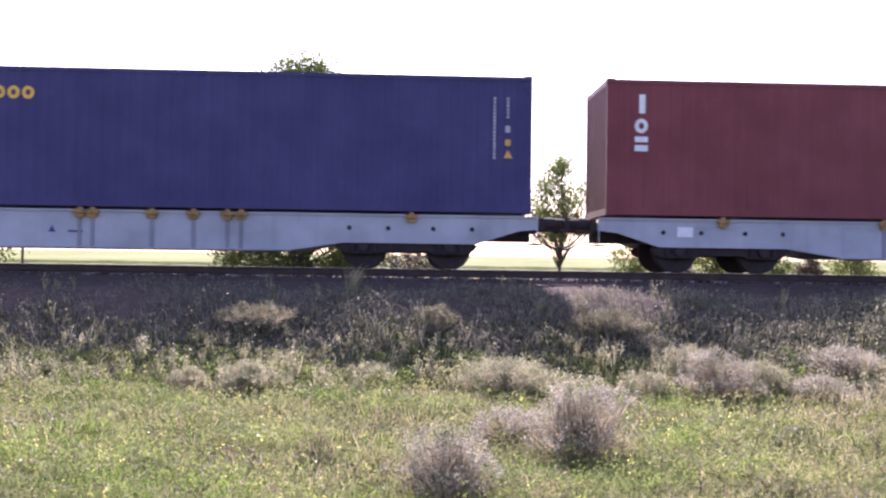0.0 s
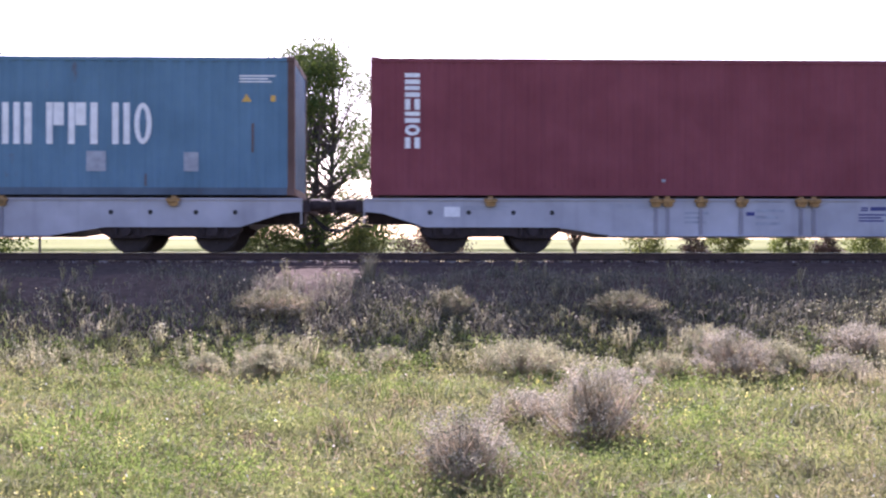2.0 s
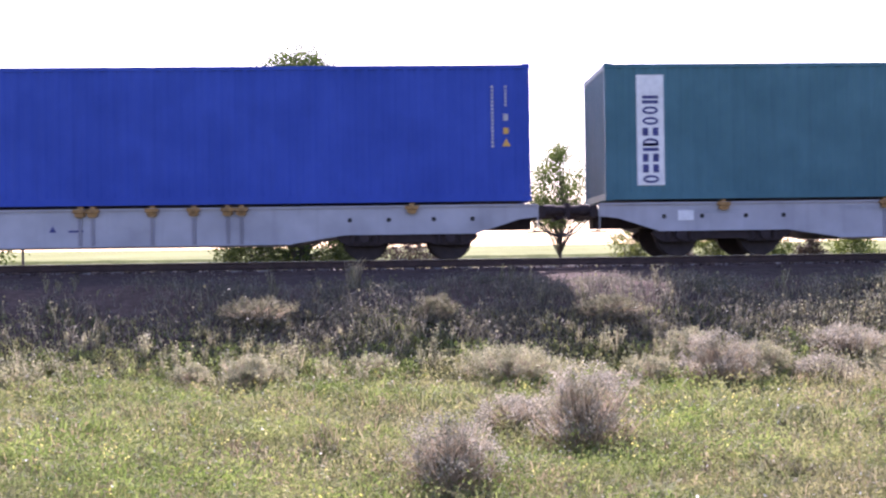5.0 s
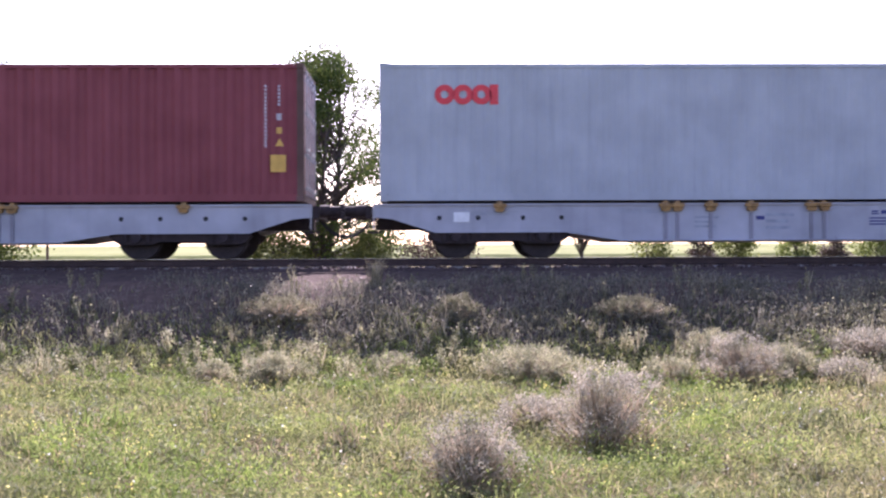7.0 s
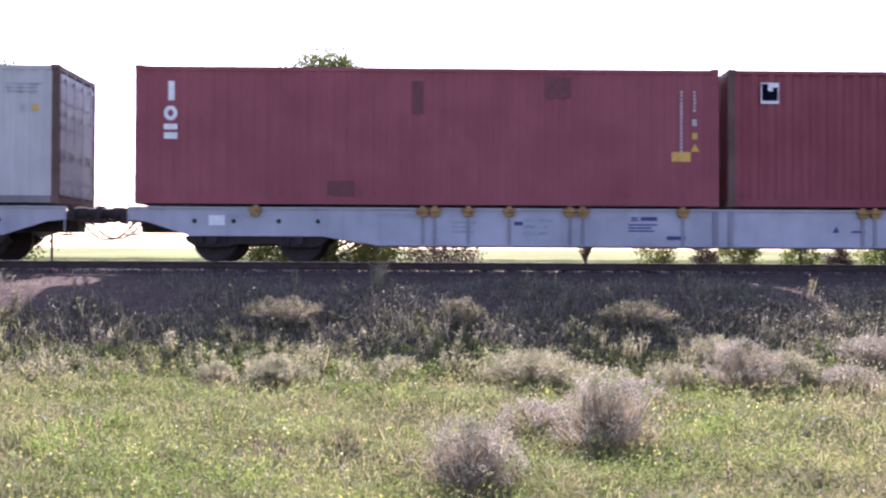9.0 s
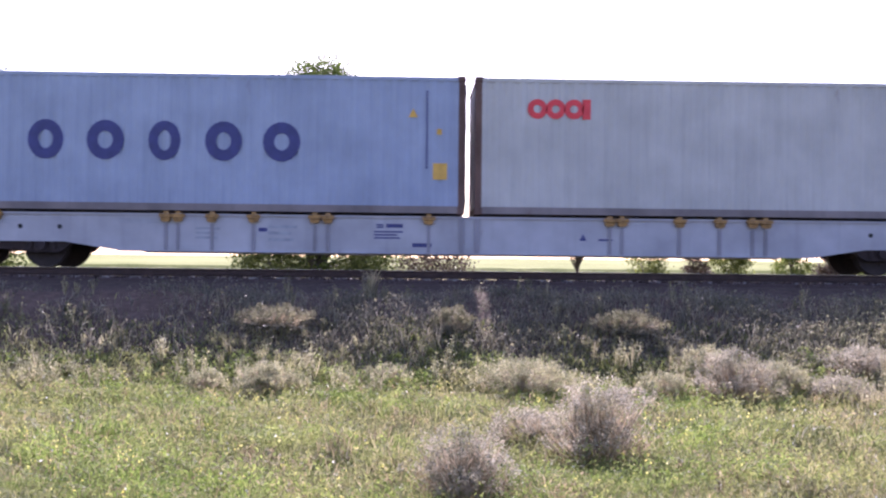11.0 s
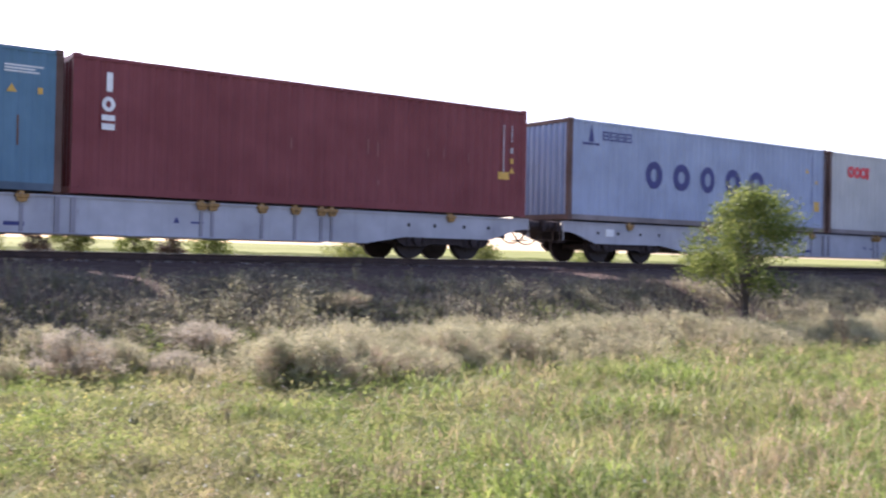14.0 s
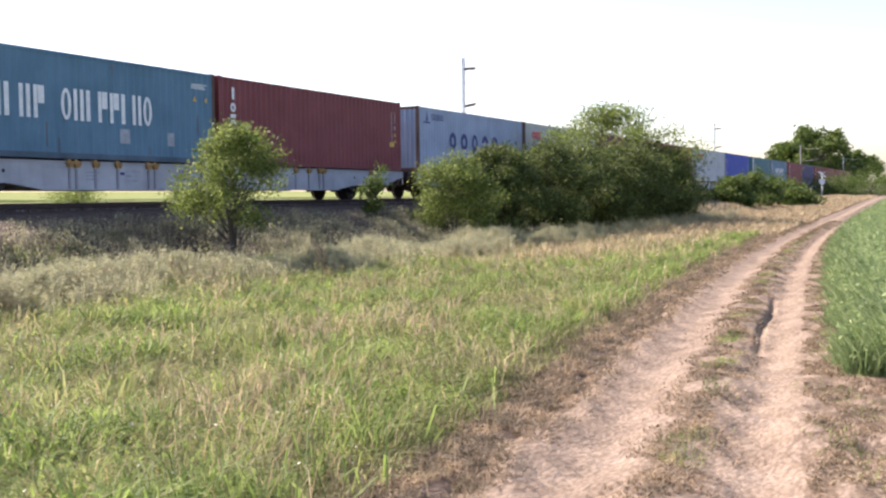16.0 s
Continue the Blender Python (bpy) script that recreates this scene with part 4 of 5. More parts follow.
# beyond the railway
tree("tree", -3.0, 33.0, 7.0, 6.9, 0.2, 180, 46000, 0.055, M["leaf"], "tall ragged tree beyond the railway", "tree", stems=3, trunk=0.12, top=0.4, spread=0.6)
tree("tree", -14.4, 33.5, 7.2, 5.4, 0.3, 110, 20000, 0.07, M["leaf"], "leafy tree beyond the railway", "tree", stems=3, trunk=0.12, top=0.5, spread=0.6)
tree("tree", 5.05, 33.0, 3.8, 2.6, 1.2, 90, 12000, 0.042, M["leaf_light"], "small slender tree beyond the railway", "tree", stems=1, trunk=0.055, top=0.6, spread=0.36)
for bx, by, bh, bw, mt, lb in ((-4.2, 31.5, 0.95, 2.4, "leaf_yellow", "low sunlit yellow-green bush"), (-1.6, 31.2, 1.0, 1.7, "leaf_yellow", "low sunlit yellow-green bush"),
                               (0.7, 32.0, 0.85, 2.8, "twig", "low bare brown bush"), (8.7, 33.0, 1.4, 1.2, "twig", "twiggy bare brown bush in dry grass"), (7.3, 33.2, 1.2, 1.8, "leaf_yellow", "low olive bush in dry grass"), (10.0, 33.2, 1.1, 1.5, "leaf_yellow", "low olive bush in dry grass"),
                               (12.0, 33.4, 1.0, 1.3, "leaf_light", "low bush in dry grass"), (13.2, 33.0, 1.4, 1.1, "twig", "twiggy bare brown bush in dry grass"), (14.6, 33.2, 1.1, 1.8, "leaf_light", "low bush in dry grass"),
                               (20.0, 33.0, 1.0, 2.4, "leaf_yellow", "low bush in dry grass"), (26.0, 33.0, 0.9, 2.0, "leaf_yellow", "low bush in dry grass"),
                               (33.0, 34.0, 1.0, 3.0, "leaf_light", "low bush in dry grass"), (41.0, 34.0, 1.0, 3.0, "leaf_light", "low bush in dry grass")):
    tree("bush", bx, by, bh, bw, 0.05, 30, 3200, 0.045, M[mt], lb + " beyond the railway", stems=3, trunk=0.03, group="bushes beyond the railway")


def build_post(x, y, h):
    bm = bmesh.new()
    z = float(ground_z(x, y))
    tube(bm, (x, y, z - 0.1), (x, y, z + h), 0.045, 0.04, 8)
    tube(bm, (x, y, z + h), (x, y, z + h + 0.03), 0.04, 0.015, 8)
    tagged(part("field_post", bm, M["post_wood"]), "thin weathered marker post in dry grass", "post")


build_post(-11.6, 33.0, 1.3)


def build_mast(x):
    thing = new("catenary_mast")
    thing.location = (x, 26.4, 1.3)
    tagged(thing, "grey steel overhead-line mast with bracket arms", "mast", "overhead-line masts")
    for dx in (-0.11, 0.11):
        bm = bmesh.new()
        box(bm, dx - 0.03, dx + 0.03, -0.05, 0.05, 0, 8.4)
        part("upright", bm, M["galv"], thing)
    for z in np.arange(0.5, 8.3, 0.6):
        bm = bmesh.new()
        box(bm, -0.08, 0.08, -0.035, 0.035, z, z + 0.05)
        part("batten", bm, M["galv"], thing)
    for z, dz in ((7.75, 0.0), (5.6, 0.45)):
        bm = bmesh.new()
        tube(bm, (0, -0.05, z), (0, -0.75, z + dz * 0.3), 0.055, sides=10)
        for k in range(6):
            c = 0.15 + 0.1 * k
            tube(bm, (0, -c, z + dz * 0.3 * c), (0, -c - 0.03, z + dz * 0.3 * c), 0.09, sides=10)
        part("insulator", bm, M["ceramic"], thing, "dark ribbed insulator")
        bm = bmesh.new()
        tube(bm, (0, -0.75, z + dz * 0.3), (0, -3.0, z + dz), 0.02, sides=6)
        part("bracket_arm", bm, M["galv"], thing)
    bm = bmesh.new()
    prism(bm, [(-0.35, -0.3), (0.35, -0.3), (0.3, 0.25), (-0.3, 0.25)], "y", -0.3, 0.3)
    part("footing", bm, M["sleeper"], thing, "concrete footing")


for mx in (55.4, 121.6, 188.0, 254.0):
    build_mast(mx)


def build_crossing_sign():
    x, y = 139.0, 16.9
    thing = new("crossing_sign")
    thing.location = (x, y, float(ground_z(x, y)))
    tagged(thing, "white crossed boards of a level-crossing sign on a post", "road sign")
    bm = bmesh.new()
    tube(bm, (0, 0, -0.2), (0, 0, 3.0), 0.06, sides=10)
    part("post", bm, M["galv"], thing)
    for s in (-1, 1):
        bm = bmesh.new()
        prism(bm, [(-0.42 * s - 0.09, 2.42), (-0.42 * s + 0.09, 2.34), (0.42 * s + 0.09, 3.02), (0.42 * s - 0.09, 3.1)], "x", -0.1 - 0.02 * s, -0.08 - 0.02 * s)
        part("crossed_board", bm, M["white"], thing)
    bm = bmesh.new()
    prism(bm, [(-0.3, 1.5), (0.3, 1.5), (0.36, 2.1), (-0.36, 2.1)], "x", -0.12, -0.09)
    part("signal_board", bm, M["white"], thing)


build_crossing_sign()

# ---------------------------------------------------------------- the field behind the railway
def build_crop_field():
    xs = spaced(-700, -40, 60, 1400, 1.2, 1.15)
    ys = np.concatenate([[62.0, 62.4], np.arange(63.5, 110, 1.5), np.arange(112, 420, 14)])

    def top(gx, gy):
        return 1.38 + 0.0145 * (gy - 40) + np.where(gy < 62.2, -0.2, 0.16) + 0.04 * np.sin(gx * 1.9 + gy) * np.sin(gy * 2.3 + gx * 0.4)
    ob = sheet("crop_field", xs, ys, top, M["crop_far"])
    tagged(ob, "green crop field rising gently to the horizon", "field", kind="structure")


def far_crop_material():
    m, nt, bsdf = nodes_of("far_crop")
    a = ramp(nt, noise_node(nt, 0.05, 5, (1, 0.5, 1)), [(0.35, (0.17, 0.2, 0.06)), (0.65, (0.27, 0.29, 0.11))])
    b = ramp(nt, noise_node(nt, 3.0, 4), [(0.3, (0.7, 0.7, 0.7)), (0.7, (1, 1, 1))])
    nt.links.new(mix(nt, 1.0, a, b, "MULTIPLY"), bsdf.inputs["Base Color"])
    bsdf.inputs["Specular IOR Level"].default_value = 0.03
    bsdf.inputs["Roughness"].default_value = 0.9
    return m


M["crop_far"] = far_crop_material()
build_crop_field()

# ---------------------------------------------------------------- grass, weeds, crop
def blades(x, y, h, w, lean, mat, name, label, category, lift=0.0, bend=0.5, floor=None):
    """Curved grass blades standing on the ground: five corners and three triangles each."""
    n = len(x)
    z = ground_z(x, y) + lift if floor is None else floor
    g = rng.uniform(0, math.tau, n)
    dx, dy = np.cos(g), np.sin(g)
    k = rng.uniform(0, math.tau, n)
    wx, wy = np.cos(k) * w / 2, np.sin(k) * w / 2
    l = lean * h * rng.uniform(0.2, 1.0, n)
    root = np.stack([x, y, z - 0.02], -1)
    mid = root + np.stack([dx * l * (1 - bend), dy * l * (1 - bend), h * 0.6], -1)
    tip = root + np.stack([dx * l * 1.6, dy * l * 1.6, h * (1 - 0.25 * lean)], -1)
    side = np.stack([wx, wy, np.zeros(n)], -1)
    v = np.stack([root - side, root + side, mid + side * 0.8, mid - side * 0.8, tip], 1)
    ob = tri_soup(name, v, 5, [(0, 1, 2), (0, 2, 3), (3, 2, 4)], mat)
    return tagged(ob, label, category, kind="stuff")


def specks(x, y, z, s, mat, name, label, category, parent=None):
    n = len(x)
    p = np.stack([x, y, z], -1)
    a = rng.normal(size=(n, 3))
    a /= np.linalg.norm(a, axis=1, keepdims=True)
    b = np.cross(a, rng.normal(size=(n, 3)))
    b /= np.linalg.norm(b, axis=1, keepdims=True) + 1e-9
    s = s[:, None]
    v = np.stack([p - a * s, p - b * s * 0.7, p + a * s, p + b * s * 0.7], 1)
    ob = tri_soup(name, v, 4, [(0, 1, 2), (0, 2, 3)], mat, parent)
    return tagged(ob, label, category, kind="stuff") if not parent else ob


def scatter(n, r0, r1, a0, a1, power=1.0):
    """Points thinning out with distance over a fan of the meadow (degrees from straight towards the railway)."""
    r = r0 + (r1 - r0) * rng.uniform(0, 1, n) ** power
    a = np.radians(rng.uniform(a0, a1, n))
    return r * np.sin(a), r * np.cos(a), r


def patchy(x, y, s=0.5):
    return 0.5 + 0.25 * np.sin(x * s * 1.7 + 2 * np.sin(y * s)) + 0.25 * np.sin(y * s * 2.3 + 1.5 * np.sin(x * s * 1.3 + 1))


def meadow(x, y, lo=0.15, hi=14.6):
    return (y - road_edge(x) > lo) & (y < hi)


def herbs(cx, cy, per, wide, high, size, mat, name, label, category):
    """Leafy clumps: leaflets filling low domes round each centre."""
    k = np.repeat(np.arange(len(cx)), per)
    n = len(k)
    g, u = rng.uniform(0, math.tau, n), np.sqrt(rng.uniform(0, 1, n))
    px = cx[k] + np.cos(g) * u * wide[k]
    py = cy[k] + np.sin(g) * u * wide[k]
    pz = ground_z(px, py) + high[k] * (1 - 0.6 * u * u) * rng.uniform(0.1, 1.0, n) ** 0.7
    a = rng.normal(size=(n, 3)) + np.array([0, 0, 0.6])
    a /= np.linalg.norm(a, axis=1, keepdims=True)
    c = np.cross(a, rng.normal(size=(n, 3)))
    c /= np.linalg.norm(c, axis=1, keepdims=True) + 1e-9
    s = (size[k] * rng.uniform(0.5, 1.4, n))[:, None]
    p = np.stack([px, py, pz], -1)
    ob = tri_soup(name, np.stack([p - a * s, p - c * s * 0.35, p + a * s, p + c * s * 0.35], 1), 4, [(0, 1, 2), (0, 2, 3)], mat)
    return tagged(ob, label, category, kind="stuff")


def drift_of(x, y):
    """Where dry grass has gathered: two drifts in the meadow and a belt before the hedge."""
    return np.clip(np.exp(-((x - 6.9) / 1.5) ** 2 - ((y - 4.9) / 0.8) ** 2) + 0.8 * np.exp(-((x - 10.5) / 2.0) ** 2 - ((y - 6.0) / 0.7) ** 2)
                   + np.exp(-((y - 9.8 - 0.03 * (x - 30)) / 1.5) ** 2) * smooth(20, 28, x), 0, 1)


def build_grass():
    # short sward over the whole meadow
    x, y, r = scatter(210000, 4.8, 40, -25, 86)
    keep = meadow(x, y, 0.62)
    x, y, r = x[keep], y[keep], r[keep]
    right = smooth(30, 45, np.degrees(np.arctan2(x, y)))
    edge = smooth(0.0, 1.3, y - road_edge(x))
    h = rng.uniform(0.05, 0.16, len(x)) * (0.6 + 0.7 * patchy(x, y, 1.3)) * (1 + 0.9 * right) * (0.4 + 0.6 * edge)
    blades(x, y, h, (0.004 + 0.0008 * r) * rng.uniform(0.7, 1.3, len(x)), 0.9, M["grass"], "meadow_grass", "uneven green and yellowing meadow grass", "grass")
    x, y, r = scatter(160000, 5.0, 22, -25, 70)
    keep = meadow(x, y, 0.62, 16)
    x, y, r = x[keep], y[keep], r[keep]
    blades(x, y, rng.uniform(0.05, 0.2, len(x)) * (0.5 + 0.9 * patchy(x + 2, y, 1.7)), (0.005 + 0.0009 * r) * rng.uniform(0.7, 1.3, len(x)), 1.1, M["grass"], "low_grass",
           "low matted meadow grass", "grass")
    # leafy herbs, green and dried
    x, y, r = scatter(15000, 5.0, 26, -25, 80)
    keep = meadow(x, y, 0.75, 14.4) & (patchy(x, y, 1.6) > 0.25)
    x, y, r = x[keep], y[keep], r[keep]
    big = rng.uniform(0.5, 1.6, len(x)) ** 1.3 * (0.6 + 0.9 * patchy(x + 7, y, 0.8))
    herbs(x, y, 36, 0.095 * big, 0.19 * big, 0.009 + 0.001 * r, M["herb"], "meadow_herbs", "low leafy green herbs in the meadow", "herbs")
    x, y, r = scatter(5000, 5.0, 24, -25, 75)
    keep = meadow(x, y, 0.7, 14.2) & (patchy(x + 11, y + 5, 0.9) > 0.56)
    x, y, r = x[keep], y[keep], r[keep]
    big = rng.uniform(0.5, 1.5, len(x)) * (0.5 + 0.9 * patchy(x - 3, y + 2, 0.7))
    herbs(x, y, 26, 0.1 * big, 0.2 * big, 0.009 + 0.0011 * r, M["dry_herb"], "dry_herbs", "withered pinkish-brown herbs in the meadow", "herbs")
    # taller leafy clumps in the foreground
    x, y, r = scatter(1700, 5.0, 9.5, -27, 40)
    keep = meadow(x, y, 1.0, 12) & (patchy(x + 1, y + 3, 2.1) > 0.42)
    x, y, r = x[keep], y[keep], r[keep]
    big = rng.uniform(0.5, 1.5, len(x))
    herbs(x, y, 46, 0.12 * big, 0.24 * big, 0.013 + 0 * x, M["herb"], "leafy_clumps", "leafy green herb clumps standing in the meadow", "herbs")
    # thin stalks
    x, y, r = scatter(12000, 5.0, 26, -25, 84)
    keep = meadow(x, y, 0.3)
    x, y, r = x[keep], y[keep], r[keep]
    blades(x, y, rng.uniform(0.1, 0.32, len(x)), 0.003 + 0.0004 * r, 0.6, M["straw"], "thin_stalks", "thin pale stalks over the meadow", "grass")
    # taller straw towards the road
    x, y, r = scatter(110000, 4.8, 60, 30, 86)
    keep = meadow(x, y, 0.7) & (rng.uniform(0, 1, len(x)) < 0.09 + 0.14 * (patchy(x, y, 0.9) > 0.6) + 0.75 * drift_of(x, y)) & (rng.uniform(0, 1, len(x)) < smooth(30, 50, np.degrees(np.arctan2(x, y))))
    x, y, r = x[keep], y[keep], r[keep]
    blades(x, y, rng.uniform(0.18, 0.55, len(x)), 0.0032 + 0.0007 * r, 0.7, M["rosy"], "dry_grass", "tall straw-coloured dry grass", "grass")
    x, y, r = scatter(60000, 4.8, 24, 28, 84)
    keep = meadow(x, y, 0.95, 11.5) & (patchy(x + 3, y - 2, 1.1) > 0.66) & (rng.uniform(0, 1, len(x)) < smooth(28, 45, np.degrees(np.arctan2(x, y))))
    x, y, r = x[keep], y[keep], r[keep]
    blades(x, y, rng.uniform(0.15, 0.5, len(x)), 0.008 + 0.0009 * r, 1.1, M["lush"], "lush_grass", "fresh bright green broad-bladed grass tufts", "grass")
    # tufts of every height: green, fresh and withered
    for cnt, a0, a1, mat, nm, lb, off in ((2600, -25, 84, "grass", "grass_tufts", "uneven tufts of meadow grass", 0), (1300, -25, 84, "dry_herb", "withered_tufts", "withered brownish grass tufts", 4),
                                          (900, -25, 84, "lush", "fresh_tufts", "fresh green grass tufts", 9)):
        cx, cy, r = scatter(cnt, 4.8, 24, a0, a1)
        keep = meadow(cx, cy, 0.85, 13.8) & (patchy(cx + off, cy - off, 1.2) > 0.4)
        cx, cy = cx[keep], cy[keep]
        high = rng.uniform(0.1, 0.28, len(cx)) * (1 + 0.7 * smooth(28, 45, np.degrees(np.arctan2(cx, cy)))) * (0.6 + 0.7 * patchy(cx - off, cy, 0.9))
        k = np.repeat(np.arange(len(cx)), 26)
        x, y = cx[k] + rng.normal(0, 0.07, len(k)), cy[k] + rng.normal(0, 0.07, len(k))
        blades(x, y, high[k] * rng.uniform(0.5, 1.3, len(k)), 0.004 + 0.0007 * np.hypot(x, y), 0.8, M[mat], nm, lb, "grass")
    # fresh grass beside the verge
    x = 3 + 40 * rng.uniform(0, 1, 16000) ** 1.7
    y = road_edge(x) + 0.95 + np.abs(rng.normal(0, 0.6, 16000))
    keep = meadow(x, y, 0.3) & (patchy(x, y, 1.9) > 0.42)
    x, y = x[keep], y[keep]
    blades(x, y, rng.uniform(0.12, 0.36, len(x)), 0.006 + 0.0008 * x, 1.0, M["lush"], "verge_tufts", "fresh green grass beside the road's verge", "grass")
    # long arching blades near the path
    x, y, r = scatter(240, 4.9, 9, 38, 80)
    keep = meadow(x, y, 0.5, 12)
    x, y = x[keep], y[keep]
    blades(x, y, rng.uniform(0.3, 0.55, len(x)), 0.016 + 0 * x, 1.3, M["lush"], "arching_blades", "long arching pale green blades", "grass")
    # straw beside the far end of the road
    x = rng.uniform(42, 150, 34000)
    y = road_edge(x) + 0.3 + (15.5 - road_edge(x)) * rng.uniform(0, 1, len(x))
    blades(x, y, rng.uniform(0.12, 0.35, len(x)), 0.02 + 0.0006 * x, 0.8, M["rosy"], "far_straw", "pale straw grass at the far end of the road", "grass")
    # dead grass along the road's verge, tufts between its ruts
    n = 200000
    x = 3 + 57 * rng.uniform(0, 1, n) ** 1.9
    pick = rng.uniform(0, 1, n)
    d = np.where(pick < 0.3, rng.normal(0.95, 0.17, n), np.where(pick < 0.7, rng.uniform(-0.85, 0.06, n) + rng.normal(0, 0.07, n), 1.75 + np.abs(rng.normal(0, 0.4, n))))
    keep = patchy(x * 2, d * 3, 1.4) > np.where(d < 0, 0.12, 0.42)
    x, d = x[keep], d[keep]
    bed = 1.0 * smooth(35, 150, x)
    top = bed - 0.14 + 0.14 * smooth(-0.45, 0.0, d) + road_z(x, d)
    blades(x, road_edge(x) - d, rng.uniform(0.02, 0.075, len(x)) * np.where(d < 0, 1 + 1.3 * np.clip(-d, 0, 0.8), 1), 0.005 + 0.0007 * x, 1.5, M["mulch"], "verge_grass", "short dead brown grass along the ruts", "grass",
           floor=np.where(d < 0.1, np.maximum(top, ground_z(x, road_edge(x) - d)), top))
    x = 3 + 40 * rng.uniform(0, 1, 14000) ** 1.8
    d = np.where(rng.uniform(0, 1, 14000) < 0.6, rng.normal(0.95, 0.1, 14000), rng.normal(2.1, 0.2, 14000))
    keep = patchy(x * 1.3 + 4, d * 2, 1.5) > 0.62
    x, d = x[keep], d[keep]
    blades(x, road_edge(x) - d, rng.uniform(0.03, 0.09, len(x)), 0.005 + 0.0006 * x, 1.0, M["herb"], "rut_grass", "small green tufts between the ruts", "grass",
           floor=1.0 * smooth(35, 150, x) + road_z(x, d))


def build_weeds():
    # a band of tall grey weeds before the embankment
    x = rng.uniform(-14, 65, 6200)
    y = rng.uniform(11.4, 16.6, 6200)
    dens = smooth(11.4, 13.2, y) * np.where(x < 5, 0.03, 1.0) * (0.25 + 0.75 * (patchy(x, y, 0.9) > 0.42))
    keep = rng.uniform(0, 1, len(x)) < dens
    x, y = x[keep], y[keep]
    tall = rng.uniform(0.3, 0.7, len(x)) * (0.5 + 0.55 * patchy(x, y, 0.7)) * np.where(x < 6, 0.7, 1.0) * (1 - 0.45 * smooth(13.8, 15.2, y))
    herbs(x, y, 34, 0.28 * rng.uniform(0.6, 1.3, len(x)), tall, 0.022 + 0.0 * x, M["weed"], "tall_weeds", "tall grey-green weeds going to seed", "weeds")
    k = np.repeat(np.arange(len(x)), 9)
    sx, sy = x[k] + rng.normal(0, 0.15, len(k)), y[k] + rng.normal(0, 0.15, len(k))
    sh = tall[k] * rng.uniform(0.7, 1.15, len(k))
    blades(sx, sy, sh, 0.012 + 0 * sx, 0.35, M["weed"], "weed_stalks", "thin weed stalks before the embankment", "weeds")
    m = np.repeat(np.arange(len(k)), 2)
    specks(sx[m] + rng.normal(0, 0.035, len(m)), sy[m] + rng.normal(0, 0.035, len(m)), ground_z(sx[m], sy[m]) + sh[m] * rng.uniform(0.75, 1.05, len(m)),
           rng.uniform(0.01, 0.022, len(m)), M["heads_olive"], "weed_seed_heads", "pale dry seed heads on weeds", "weeds")
    # the embankment; the train's shade is partly put into its plants' colours
    x = rng.uniform(-18, 75, 13000)
    y = 14.5 + 4.0 * rng.beta(1.5, 2.2, 13000)
    keep = rng.uniform(0, 1, len(x)) < (0.35 + 0.65 * patchy(x, y, 1.1)) * (0.2 + 0.8 * smooth(-6, 0, x) * (1 - 0.7 * smooth(8, 12, x))) * (1 - 0.5 * smooth(17.6, 18.6, y))
    x, y = x[keep], y[keep]
    tall = rng.uniform(0.2, 0.55, len(x)) * np.where(y > 17.4, 0.35, 0.7) * (0.4 + 0.8 * patchy(x, y, 0.9))
    herbs(x, y, 26, 0.25 * rng.uniform(0.6, 1.4, len(x)), tall, 0.024 + 0.0 * x, M["bank"], "bank_weeds", "grey weeds on the embankment, darkened to look shaded", "weeds")
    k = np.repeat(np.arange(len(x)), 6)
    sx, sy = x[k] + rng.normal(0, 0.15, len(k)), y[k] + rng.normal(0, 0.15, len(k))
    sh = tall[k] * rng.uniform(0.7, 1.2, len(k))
    blades(sx, sy, sh, 0.014 + 0 * sx, 0.5, M["bank"], "bank_grass", "dry grass on the embankment, darkened to look shaded", "grass")
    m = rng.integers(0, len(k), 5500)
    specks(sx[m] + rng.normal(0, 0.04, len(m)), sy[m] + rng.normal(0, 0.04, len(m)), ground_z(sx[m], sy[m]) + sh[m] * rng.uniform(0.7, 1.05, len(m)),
           rng.uniform(0.01, 0.028, len(m)), M["heads_bank_shaded"], "bank_seed_heads", "seed heads on the embankment, darkened to look shaded", "weeds")
    # greener grass up the lower bank
    x, y = rng.uniform(-16, 40, 18000), 13.0 + np.abs(rng.normal(0, 1.3, 18000))
    keep = patchy(x, y, 1.4) > 0.35
    x, y = x[keep], y[keep]
    blades(x, y, rng.uniform(0.06, 0.2, len(x)), 0.014 + 0 * x, 0.8, M["grass"], "lower_bank_grass", "green and dry grass on the embankment's foot", "grass")
    # leafy green growth on the lower bank
    x, y = rng.uniform(-12, 12, 4600), rng.uniform(12.8, 15.0, 4600)
    keep = rng.uniform(0, 1, len(x)) < (0.35 + 0.65 * (patchy(x, y, 1.3) > 0.4)) * (1 - 0.5 * smooth(14.6, 15.9, y))
    x, y = x[keep], y[keep]
    herbs(x, y, 24, 0.13 * rng.uniform(0.6, 1.3, len(x)), rng.uniform(0.08, 0.2, len(x)), 0.02 + 0 * x, M["herb"], "lower_bank_herbs", "leafy green herbs on the embankment's foot", "herbs")
    # rough dry grass beyond the track
    n = 30000
    x = rng.uniform(-25, 120, n)
    y = rng.uniform(27, 44, n)
    blades(x, y, rng.uniform(0.08, 0.22, n), 0.05 * np.ones(n), 0.6, M["weed"], "far_dry_grass", "dry grass beyond the railway", "grass")


